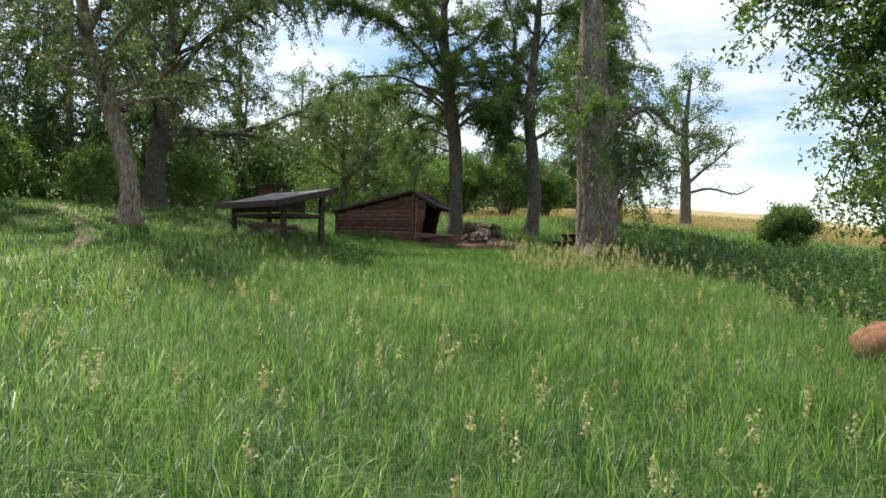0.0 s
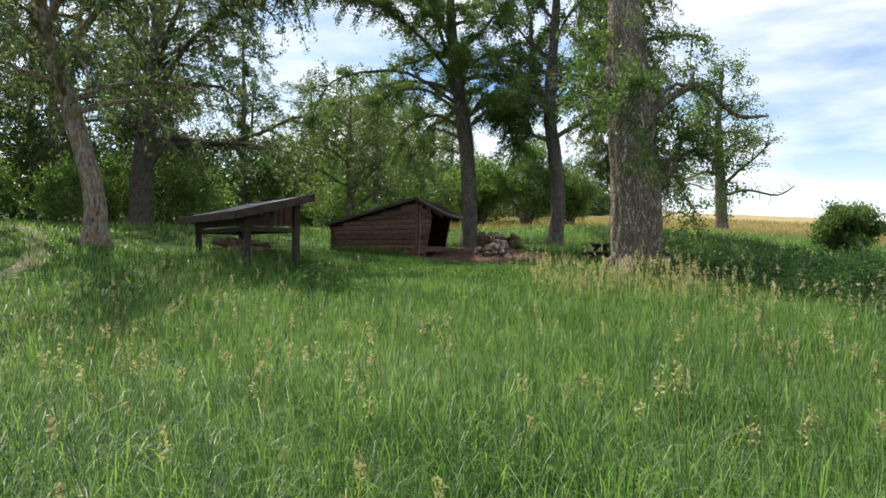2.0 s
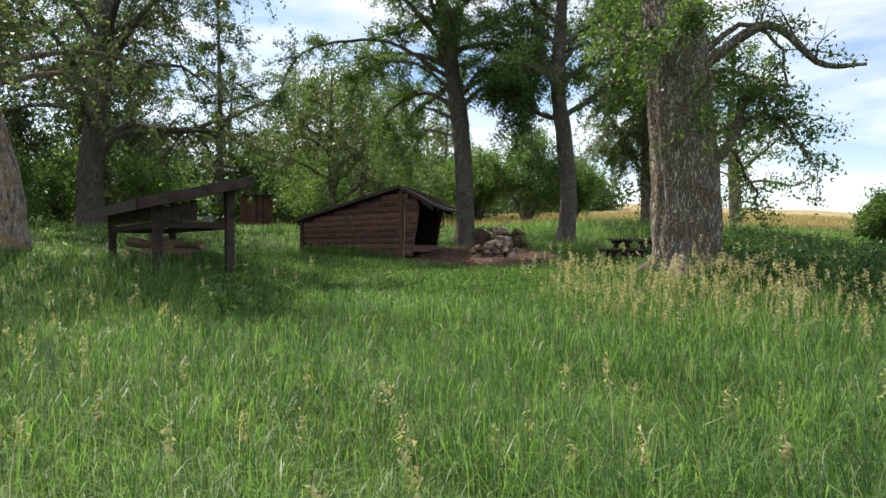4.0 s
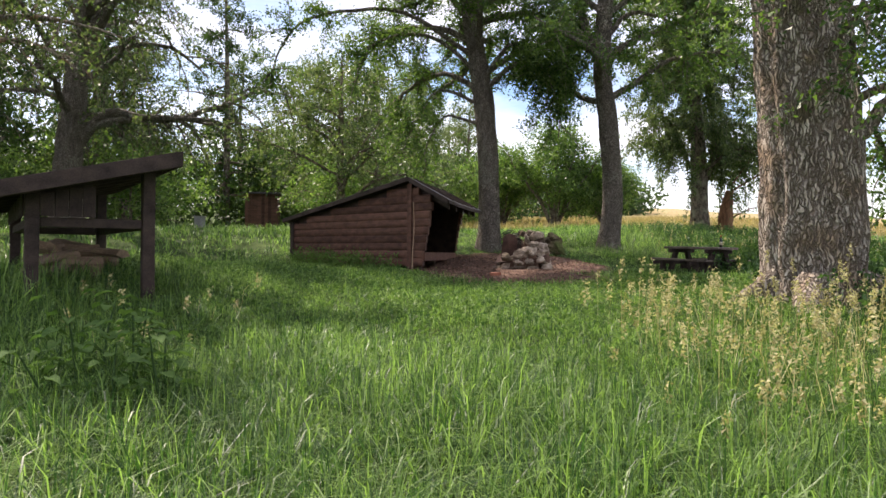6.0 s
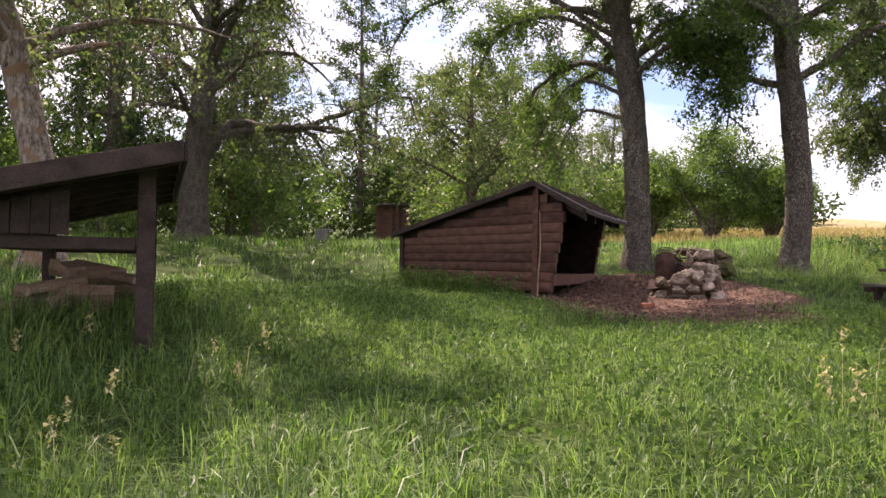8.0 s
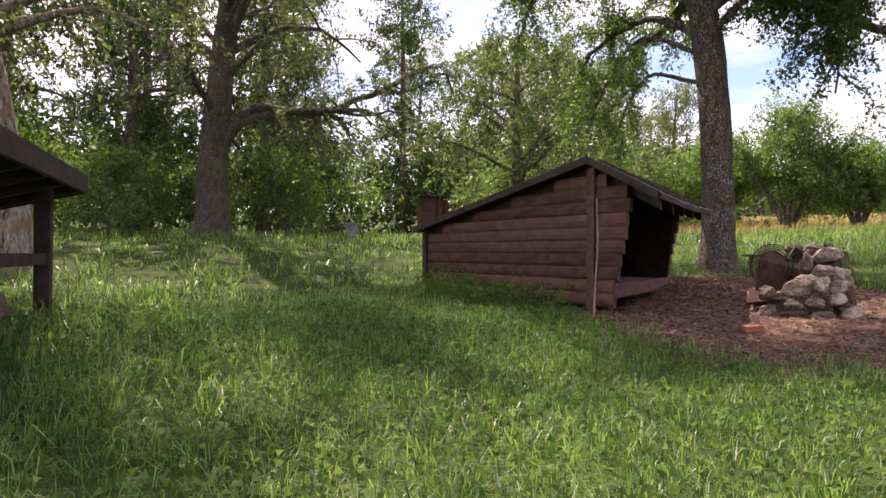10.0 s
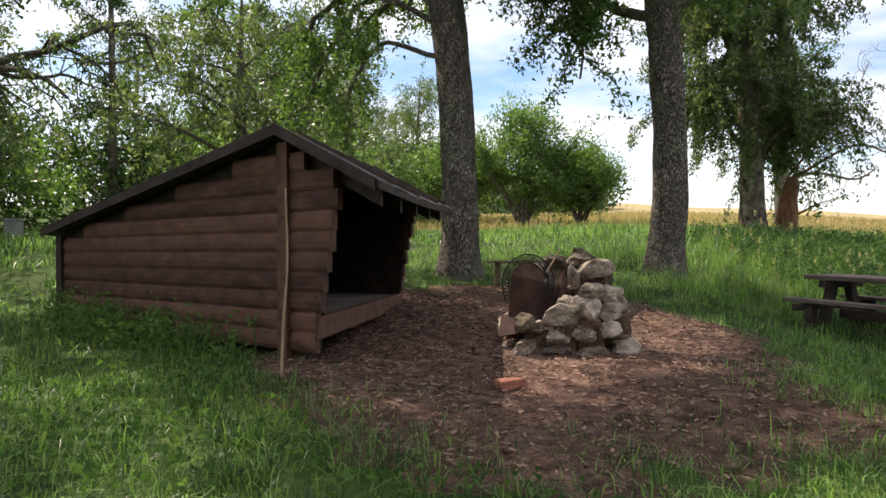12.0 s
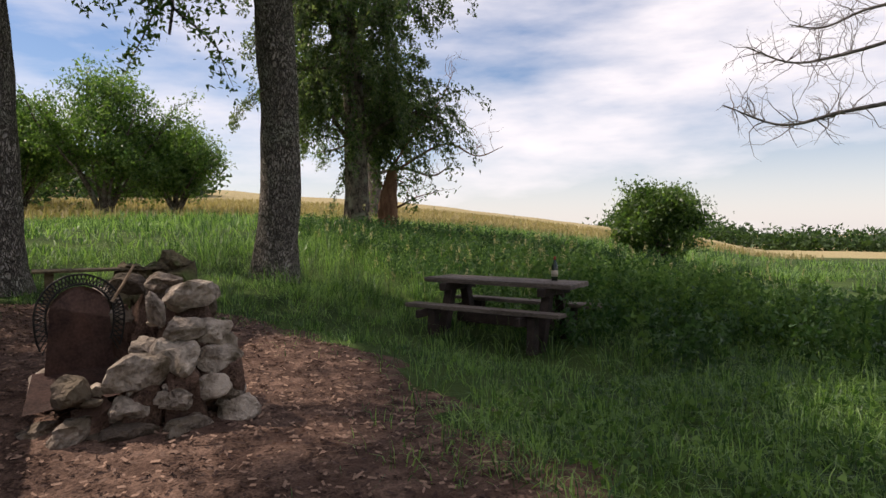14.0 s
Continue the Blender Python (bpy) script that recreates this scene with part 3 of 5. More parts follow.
# ---- open woodshed ----
def woodshed():
    rng = np.random.RandomState(5)
    root = new("woodshed")
    tagged(root, "long dark open woodshed on four posts with a sloping roof", "shed")
    # local x to the right along the front, y to the rear
    m = Matrix.Translation((-3.25, 18.4, 0)) @ Matrix.Rotation(radians(38), 4, "Z")
    g = 1.05

    def put(name, *b, mat=TARRED, bev=0.012, label=""):
        return part(name, box(*b, bev, m, 0.004, rng), mat, root, label)

    for x, y, top in ((-0.05, 0.0, 2.68), (-1.15, 0.0, 2.40), (-0.05, 3.4, 2.68), (-1.15, 3.4, 2.40)):
        put("post", x - 0.065, x + 0.065, y - 0.065, y + 0.065, g - 0.15, top)
    for x in (-0.05, -1.15):
        put("rail", x - 0.035, x + 0.035, 0.07, 3.33, 1.98, 2.08)
    for y in (0.0, 3.4):
        put("rail", -1.08, -0.12, y - 0.035, y + 0.035, 1.98, 2.08)
    # roof slab, high along one long side
    zs = lambda x: 2.76 + (x - 0.15) * 0.25

    def roof_piece(name, x0, x1, y0, y1, z0, z1, mat, parent):
        b2 = box(x0, x1, y0, y1, z0, z1, 0.006)
        for vv in b2.verts:
            vv.co.z += zs(vv.co.x)
        b2.transform(m)
        return part(name, b2, mat, parent)

    roof = roof_piece("roof", -1.5, 0.2, -0.35, 3.8, -0.02, 0.03, FELT, root)
    for y in (-0.39, 3.805):
        roof_piece("fascia", -1.5, 0.2, y, y + 0.03, -0.12, 0.045, TARRED, roof)
    for x in (-1.535, 0.205):
        roof_piece("fascia", x, x + 0.03, -0.35, 3.8, -0.12, 0.045, TARRED, roof)
    for i in range(7):
        y = -0.25 + i * 0.64
        roof_piece("rafter", -1.48, 0.18, y, y + 0.06, -0.12, -0.024, TARRED, roof)
    # upright boards under the eaves and at the near end
    for i in range(26):
        y = 0.08 + i * 0.127
        put("infill_board", -1.235, -1.213, y, y + 0.12, 2.09 + 0.02 * (i % 2), 2.40, bev=0.004)
    for i in range(4):
        x = -1.08 + i * 0.127
        put("infill_board", x, x + 0.12, -0.092, -0.07, 2.09, zs(x) - 0.13, bev=0.004)
    # split firewood, each piece a thing of its own
    piece_mesh = []
    for k in range(4):
        ln, r = 0.36 + 0.05 * k, 0.07 + 0.012 * k
        a0 = k * 0.7
        sect = [(0, 0)] + [(r * math.cos(a0 + t), r * math.sin(a0 + t)) for t in np.linspace(0, 1.6 + 0.3 * k, 5)]
        bm = bmesh.new()
        r0 = [bm.verts.new((-ln / 2, p[0], p[1])) for p in sect]
        r1 = [bm.verts.new((ln / 2, p[0] * 1.05, p[1] * 0.95)) for p in sect]
        for i in range(6):
            bm.faces.new((r0[i], r0[(i + 1) % 6], r1[(i + 1) % 6], r1[i]))
        bm.faces.new(r0)
        bm.faces.new(r1[::-1])
        bmesh.ops.recalc_face_normals(bm, faces=bm.faces[:])
        me = bpy.data.meshes.new("firewood")
        bm.to_mesh(me)
        bm.free()
        me.materials.append(FIREWOOD)
        piece_mesh.append(me)
    for k in range(34):
        x, y = rng.uniform(-1.0, -0.2), rng.uniform(0.9, 3.1)
        ob = new("firewood", piece_mesh[k % 4])
        w = m @ Vector((x, y, 0))
        layer = 0.07 + 0.09 * (k % 4) * (1 - abs(y - 2.0) / 1.6)
        ob.matrix_world = Matrix.Translation((w.x, w.y, hz(w.x, w.y) + layer)) @ Euler((rng.uniform(0, 6), rng.uniform(-0.3, 0.3), rng.uniform(0, 6))).to_matrix().to_4x4()
        tagged(ob, "split piece of pale firewood lying under the woodshed", "firewood", "firewood pile")


woodshed()


# ---- stone fireplace ----
def fireplace():
    rng = np.random.RandomState(21)
    root = new("stone_fireplace")
    root.location = (1.24, 25.55, hz(1.24, 25.55) - 0.06)
    root.scale = (0.82, 0.82, 0.82)
    tagged(root, "rough fieldstone fireplace with rusted iron back plate", "fireplace")
    # x, y, z, size: low stones in front, a tall pile beside the plate, a wall behind
    pile = [(-0.47, -0.42, 0.36, 0.27, 0.25, 0.24), (-0.13, -0.40, 0.42, 0.43, 0.30, 0.27), (0.19, -0.36, 0.49, 0.33, 0.30, 0.25), (0.12, -0.50, 0.25, 0.21, 0.14, 0.13), (-0.50, -0.46, 0.12, 0.27, 0.26, 0.23),
            (0.56, -0.44, 0.11, 0.30, 0.26, 0.20), (-0.20, -0.50, 0.08, 0.38, 0.26, 0.17), (0.18, -0.54, 0.06, 0.42, 0.26, 0.16), (-0.18, -0.46, 0.22, 0.28, 0.24, 0.17), (0.36, -0.44, 0.28, 0.26, 0.26, 0.20),
            (0.28, -0.14, 0.90, 0.38, 0.36, 0.27), (0.05, -0.22, 0.82, 0.13, 0.16, 0.28), (0.16, 0.04, 1.00, 0.26, 0.24, 0.15), (0.42, -0.20, 0.66, 0.30, 0.30, 0.22), (0.22, -0.28, 0.70, 0.30, 0.26, 0.18),
            (0.46, -0.30, 0.47, 0.30, 0.28, 0.22), (0.54, -0.06, 0.52, 0.26, 0.34, 0.26), (0.52, 0.02, 0.26, 0.32, 0.40, 0.30), (0.56, -0.22, 0.27, 0.26, 0.26, 0.22), (0.44, 0.10, 0.78, 0.28, 0.32, 0.22),
            (0.10, -0.30, 0.58, 0.22, 0.22, 0.18), (-0.02, 0.34, 0.98, 0.32, 0.24, 0.15), (0.22, 0.34, 0.92, 0.30, 0.28, 0.22), (0.40, 0.38, 0.70, 0.32, 0.30, 0.26), (0.46, 0.36, 0.36, 0.36, 0.34, 0.34),
            (-0.24, 0.40, 0.90, 0.26, 0.22, 0.16), (-0.10, 0.40, 0.70, 0.36, 0.26, 0.24), (0.14, 0.42, 0.62, 0.30, 0.26, 0.26), (-0.38, 0.42, 0.62, 0.30, 0.26, 0.26), (-0.30, 0.44, 0.34, 0.40, 0.30, 0.32),
            (0.06, 0.46, 0.32, 0.40, 0.30, 0.34), (-0.58, 0.36, 0.28, 0.32, 0.30, 0.30), (-0.66, -0.18, 0.08, 0.26, 0.28, 0.16), (0.00, -0.12, 0.52, 0.20, 0.26, 0.30)]
    for x, y, z, a, b, c in pile:
        bm = stone_bm(rng, (a, b, c), 3, 0.34)
        bm.transform(Matrix.Translation((x, y, z)) @ Euler((rng.uniform(-0.2, 0.2), rng.uniform(-0.2, 0.2), rng.uniform(-0.5, 0.5))).to_matrix().to_4x4())
        part("stone", bm, STONE, root)
    for k in range(44):
        u = rng.uniform(0, 1)
        x, y, top = ((rng.uniform(-0.45, 0.55), rng.uniform(-0.48, -0.36), 0.40), (rng.uniform(0.05, 0.55), rng.uniform(-0.36, 0.3), 0.86), (rng.uniform(-0.5, 0.5), rng.uniform(0.32, 0.46), 0.86))[k % 3]
        bm = stone_bm(rng, (rng.uniform(0.09, 0.19), rng.uniform(0.09, 0.18), rng.uniform(0.06, 0.13)), 2, 0.3)
        bm.transform(Matrix.Translation((x, y, 0.05 + (top - 0.05) * u)))
        part("stone", bm, STONE, root)
    # dark earth packed between the stones
    for x, y, hh, w in ((-0.35, -0.36, 0.36, 0.30), (-0.08, -0.36, 0.44, 0.34), (0.2, -0.34, 0.56, 0.38), (0.44, -0.28, 0.58, 0.34), (0.34, -0.08, 0.92, 0.36), (0.46, 0.06, 0.80, 0.30), (0.34, 0.26, 0.92, 0.36), (0.1, 0.4, 0.94, 0.34), (-0.12, 0.42, 0.9, 0.32), (-0.36, 0.42, 0.72, 0.32), (0.2, 0.1, 0.9, 0.26)):
        bm = stone_bm(rng, (w, w, hh), 2, 0.3)
        bm.transform(Matrix.Translation((x, y, hh * 0.46)))
        part("earth_fill", bm, MULCH, root, "dark earth packed between the stones")
    # round-topped rusted back plate and hearth plate
    bm = bmesh.new()
    outline = [(-0.62, 0.12), (-0.13, 0.12)] + [(-0.36 + 0.20 * math.cos(t), 0.78 + 0.20 * math.sin(t)) for t in np.linspace(-0.2, math.pi + 0.2, 14)]
    bm.faces.new([bm.verts.new((x, 0.16 + 0.12 * zz + 0.05 * math.cos(x * 5), zz)) for x, zz in outline])
    bmesh.ops.solidify(bm, geom=bm.faces[:], thickness=0.014)
    part("back_plate", bm, RUST, root, "rusted round-topped iron back plate")
    bm = bmesh.new()
    bm.faces.new([bm.verts.new(p) for p in ((-0.74, -0.25, 0.22), (-0.1, -0.28, 0.30), (-0.05, 0.2, 0.40), (-0.66, 0.2, 0.40))])
    bmesh.ops.solidify(bm, geom=bm.faces[:], thickness=0.02)
    part("hearth_plate", bm, RUST, root, "rusted hearth plate")
    # arched lattice screen round the plate
    chunks = []

    def arch(t, r):
        return (-0.36 - r * math.cos(t), 0.24, 0.76 + (r + 0.02) * math.sin(t) if math.sin(t) > 0 else 0.76 + 1.6 * r * math.sin(t))

    for rr in (0.215, 0.285):
        chunks.append(tube_data([arch(t, rr) for t in np.linspace(-0.5, math.pi + 0.5, 34)], [0.007] * 34, 5))
    for sgn in (-1, 1):
        for t in np.linspace(-0.45, math.pi + 0.45, 44):
            chunks.append(tube_data([arch(t, 0.215), arch(t + sgn * 0.12, 0.285)], [0.004, 0.004], 4))
    v, f = merge(chunks)
    link_mesh("lattice_screen", v, f, IRON, root, "black arched iron lattice")
    v, f = tube_data([(-0.16, 0.22, 0.86), (-0.08, 0.24, 0.98), (0.0, 0.26, 1.12)], [0.011, 0.011, 0.009], 6)
    tagged(link_mesh("poker_stick", v * 0.82 + np.array(root.location), f, PALE_POLE), "thin pale stick lying on the fireplace stones", "stick")
    b = box(-0.1, 0.1, -0.06, 0.06, 0, 0.07, 0.015, Matrix.Translation((0.62, 24.35, hz(0.62, 24.35) + 0.03)) @ Matrix.Rotation(0.4, 4, "Z"), 0.008, rng)
    tagged(part("brick", b, material("orange_brick", (0.22, 0.08, 0.05), (0.38, 0.16, 0.10), 8, 0.9, 0.5, 60), None), "loose reddish brick lying on the mulch", "brick")


fireplace()


# ---- picnic table ----
def picnic_table():
    rng = np.random.RandomState(8)
    root = new("picnic_table")
    gx0, gy0 = 5.45, 27.5
    g = hz(gx0, gy0) - 0.02
    ang = radians(-66)
    root.matrix_world = Matrix.Translation((gx0, gy0, 1.93 - 0.75)) @ Matrix.Rotation(ang, 4, "Z") @ Matrix.Rotation(radians(1.2), 4, "Y")
    tagged(root, "weathered dark wooden picnic table with attached benches", "table")
    low = g - (1.93 - 0.75)
    for i in range(3):
        y = -0.30 + i * 0.202
        part("tabletop_plank", box(-0.92, 0.92 + rng.uniform(-0.02, 0.02), y, y + 0.195, 0.70, 0.755, 0.01, None, 0.004, rng), PLANK, root)
    for s in (-1, 1):
        part("bench_plank", box(-0.95, 0.95, s * 0.54 - 0.11, s * 0.54 + 0.11, 0.43, 0.475, 0.01, None, 0.004, rng), PLANK, root)
        for x in (-0.62, 0.62):
            bm = box(x - 0.05, x + 0.05, -0.06, 0.06, low - 0.05, 0.64, 0.01)
            for vv in bm.verts:
                vv.co.y += s * (0.34 - 0.20 * (vv.co.z - low) / 0.65)
            part("leg", bm, TARRED, root)
            part("bench_support", box(x - 0.045, x + 0.045, s * 0.54 - 0.06, s * 0.54 + 0.06, low - 0.05, 0.42, 0.01), TARRED, root)
    for x in (-0.62, 0.62):
        part("crossbeam", box(x - 0.045, x + 0.045, -0.36, 0.36, 0.61, 0.70, 0.01), TARRED, root)
        part("bench_beam", box(x - 0.1, x - 0.05, -0.76, 0.76, 0.33, 0.42, 0.01), TARRED, root)
    part("stretcher", box(-0.62, 0.62, -0.03, 0.03, 0.22, 0.34, 0.01), TARRED, root)
    # a bottle left on the tabletop
    prof = [(0.0, 0.0), (0.034, 0.003), (0.036, 0.02), (0.036, 0.15), (0.030, 0.18), (0.015, 0.215), (0.013, 0.27), (0.0, 0.27)]

    def lathe(pr, name, mat, parent, label=""):
        bm = bmesh.new()
        rings = [[bm.verts.new((r * math.cos(t), r * math.sin(t), z)) for t in np.linspace(0, 2 * math.pi, 16, endpoint=False)] for r, z in pr if r > 0]
        for a, b in zip(rings, rings[1:]):
            for i in range(16):
                bm.faces.new((a[i], a[(i + 1) % 16], b[(i + 1) % 16], b[i]))
        bm.faces.new(rings[0][::-1])
        bm.faces.new(rings[-1])
        return part(name, bm, mat, parent, label, True)

    bottle = new("bottle")
    bottle.matrix_world = root.matrix_world @ Matrix.Translation((0.58, 0.10, 0.757))
    tagged(bottle, "dark green glass bottle standing on the picnic table", "bottle")
    lathe(prof, "glass", GLASS_DARK, bottle)
    lathe([(0.0368, 0.05), (0.0368, 0.12)], "label", PAPER, bottle, "pale paper label")
    lathe([(0.0145, 0.235), (0.0145, 0.272), (0.012, 0.275)], "cap", RED_FOIL, bottle, "red cap")


picnic_table()


# ---- mossy log bench behind the fireplace ----
def log_bench():
    rng = np.random.RandomState(9)
    g = hz(1.7, 29.6)
    root = new("log_bench")
    root.location = (1.65, 29.4, g)
    tagged(root, "low mossy log bench with a rotten plank", "bench")
    part("plank", box(-0.80, 0.40, -0.2, 0.06, 0.42, 0.45, 0.01, None, 0.012, rng), MOSS_WOOD, root, "thin grey plank")
    for x, z, a, c in ((0.05, 0.20, 0.42, 0.46), (0.36, 0.24, 0.50, 0.52), (0.68, 0.26, 0.46, 0.62), (0.50, 0.46, 0.40, 0.26), (0.16, 0.42, 0.30, 0.20)):
        bm = stone_bm(rng, (a, 0.42, c), 3, 0.7)
        bm.transform(Matrix.Translation((x, rng.uniform(-0.06, 0.06), z)))
        part("log", bm, MOSS_WOOD, root, "mossy rotten log")
    part("prop", box(-0.70, -0.62, -0.12, -0.02, -0.05, 0.42, 0.01, None, 0.01, rng), MOSS_WOOD, root)


log_bench()


# ---- small sheds and posts farther off ----
def outhouse():
    root = new("outhouse")
    x, y = -13.0, 51.5
    g = hz(x, y)
    root.matrix_world = Matrix.Translation((x, y, g)) @ Matrix.Rotation(radians(12), 4, "Z")
    tagged(root, "small dark red wooden outhouse among the trees", "shed")
    top = 5.25 - g
    for i in range(10):
        xx = -0.95 + i * 0.19
        part("board", box(xx, xx + 0.183, -0.75, -0.72, -0.1, top - 0.08, 0.004), LOG, root)
    part("body", box(-0.95, 0.95, -0.715, 0.75, -0.1, top - 0.05, 0.01), LOG, root)
    part("roof", box(-1.1, 1.1, -0.95, 0.9, top - 0.05, top + 0.04, 0.01), FELT, root)


outhouse()
wb = new("waste_bin")
wb.location = (-10.9, 37.5, hz(-10.9, 37.5))
tagged(wb, "small grey bin on a post in the grass", "bin")
part("body", box(-0.17, 0.17, -0.15, 0.15, 0.10, 0.52, 0.02), GREY_BOX, wb)
part("lid", box(-0.21, 0.21, -0.19, 0.19, 0.52, 0.56, 0.015), GREY_BOX, wb)
part("post", box(-0.05, 0.05, -0.05, 0.05, -0.1, 0.10, 0.005), TARRED, wb)
rs = np.random.RandomState(77)
v, f = capped(smooth_path([(3.85, 6.25, 0.62), (4.2, 6.2, 0.72), (4.9, 6.1, 0.72), (6.2, 5.9, 0.62)], 14), np.linspace(0.16, 0.30, 14), 12, 0.15, 4)
tagged(link_mesh("fallen_log", v, f, SPLIT_WOOD, smooth=True), "reddish rotten fallen log in the shaded grass", "log")


# ---- trees ----
def leaves_at(points, rng, size, spread, hang=0.0, aspect=0.55):
    """One small tilted leaf blade around each given point."""
    p = points + rng.normal(scale=spread, size=points.shape)
    n = len(p)
    d = rng.normal(size=(n, 3))
    d[:, 2] -= hang * 2.2
    d /= np.linalg.norm(d, axis=1)[:, None]
    o = np.cross(d, rng.normal(size=(n, 3)))
    o /= np.linalg.norm(o, axis=1)[:, None] + 1e-9
    s = size * rng.uniform(0.65, 1.35, n)[:, None]
    cup = np.cross(d, o) * s * rng.uniform(-0.25, 0.25, n)[:, None]
    return np.stack([p - d * s * 0.4 + o * s * aspect * 0.5, p - d * s * 0.4 - o * s * aspect * 0.5 + cup, p + d * s * 0.6], 1)


def grow(rng, start, way, length, n, wobble, droop):
    """A wandering branch."""
    p, d, out = np.array(start, float), np.array(way, float), []
    d /= np.linalg.norm(d)
    for i in range(n):
        out.append(p.copy())
        d = d + rng.normal(scale=wobble, size=3)
        d[2] -= droop * (i / n)
        d /= np.linalg.norm(d)
        p = p + d * length / (n - 1)
    return np.array(out)


def tree(name, label, trunk, radii, bark, leaf, seed, limbs=12, low=0.3, reach=3.5, rise=0.5, droop=0.1, twigs=7, twig_len=1.2, twig_droop=0.15, per_twig=40,
         size=0.09, spread=0.12, hang=0.0, extra=(), roots=(), category="tree", sides=14, near=False, kind_group="", bare=(), bark_jitter=0.06, aspect=0.55):
    """Trunk along control points, limbs that thin out, twigs that carry leaves. extra: (control points, radius, twigs on it); bare: the same with no leaves."""
    rng = np.random.RandomState(seed)
    root = new(name)
    base = np.array(trunk[0], float)
    root.location = base
    tagged(root, label, category, kind_group)
    path = smooth_path(np.array(trunk, float) - base, 26)
    rad = np.interp(np.linspace(0, 1, 26), np.linspace(0, 1, len(radii)), radii)
    rad[0] *= 1.35
    rad[1] *= 1.12
    wood, limb_data = [], []
    link_mesh("trunk", *tube_data(path, rad, sides, bark_jitter, seed), bark, root, smooth=True)
    leaf_pts = []
    for (x, y), way, ln in roots:
        run = [np.array([x + way[0] * ln * u, y + way[1] * ln * u, hz(x + way[0] * ln * u, y + way[1] * ln * u) + 0.30 * (1 - u) ** 2 - 0.12 * u]) - base for u in np.linspace(0, 1, 8)]
        link_mesh("root", *tube_data(run, np.linspace(0.20, 0.06, 8), 12, 0.12, seed), bark, root, smooth=True)

    def twig_from(limb, r0, count, ln, dr, leafy, start=0.25):
        for _ in range(count):
            k = rng.uniform(start, 1.0) * (len(limb) - 1)
            q = limb[int(k)]
            along = limb[min(int(k) + 1, len(limb) - 1)] - limb[max(int(k) - 1, 0)]
            along /= np.linalg.norm(along) + 1e-9
            way = along * 0.6 + rng.normal(scale=0.65, size=3)
            tw = grow(rng, q, way, ln * rng.uniform(0.5, 1.3), 6, 0.16, dr)
            wood.append(tube_data(tw, np.linspace(max(r0 * 0.28, 0.006), 0.003, 6), 3))
            if leafy:
                i = rng.uniform(0.5, 5, leafy)
                a = i.astype(int)
                leaf_pts.append(tw[a] + (tw[np.minimum(a + 1, 5)] - tw[a]) * (i - a)[:, None])

    for k in range(limbs):
        u = low + (0.98 - low) * (k + rng.uniform(0, 0.8)) / limbs
        i = u * 25
        q = path[int(i)]
        a = k * 2.4 + rng.uniform(-0.5, 0.5)
        ln = reach * (1.15 - 0.75 * u) * rng.uniform(0.75, 1.2)
        limb = grow(rng, q, (math.cos(a), math.sin(a), rise * rng.uniform(0.5, 1.5)), ln, 10, 0.13, droop)
        r0 = min(rad[int(i)] * 0.42, 0.03 * ln)
        limb_data.append(tube_data(limb, np.linspace(r0, r0 * 0.2, 10), 6, 0.05, k))
        twig_from(limb, r0, twigs, twig_len, twig_droop, per_twig)
    for ctrl, r0, cnt in extra:
        limb = smooth_path(np.array(ctrl, float) - base, 18)
        stray = np.cumsum(rng.normal(scale=0.035 + 0.25 * r0, size=(18, 3)), axis=0)
        limb = limb + (stray - stray[0] * 1.0) * np.linspace(0, 1, 18)[:, None] ** 0.7
        limb_data.append(tube_data(limb, np.linspace(r0, r0 * 0.2, 18), 8, 0.06, 3))
        twig_from(limb, r0, cnt, twig_len, twig_droop, per_twig, 0.36)
    for ctrl, r0, cnt in bare:
        limb = smooth_path(np.array(ctrl, float) - base, 18)
        limb_data.append(tube_data(limb, np.linspace(r0, r0 * 0.25, 18), 7, 0.06, 3))
        for _ in range(cnt):
            k = int(rng.uniform(4, 17))
            tw = grow(rng, limb[k], rng.normal(size=3) + (0, 0, 0.4), twig_len * rng.uniform(0.4, 1.2), 7, 0.3, 0)
            wood.append(tube_data(tw, np.linspace(r0 * 0.22, 0.004, 7), 4))
            for _ in range(3):
                t2 = grow(rng, tw[int(rng.uniform(2, 6))], rng.normal(size=3) + (0, 0, 0.3), 0.5 * rng.uniform(0.5, 1.2), 5, 0.3, 0)
                wood.append(tube_data(t2, np.linspace(0.006, 0.003, 5), 3))
    if near:
        for v, f in limb_data:
            link_mesh("limb", v, f, bark, root, smooth=True)
    else:
        wood += limb_data
    if wood:
        v, f = merge(wood)
        tagged(link_mesh("branchwork", v, f, bark, root, smooth=True), kind="stuff")
    if leaf_pts:
        q = leaves_at(np.concatenate(leaf_pts), rng, size, spread, hang, aspect)
        link_mesh("crown", q.reshape(-1, 3), np.arange(q.shape[0] * 3).reshape(-1, 3), leaf, root)["kind"] = "stuff"
    return root


def at_ground(x, y, sink=0.1):
    return (x, y, hz(x, y) - sink)


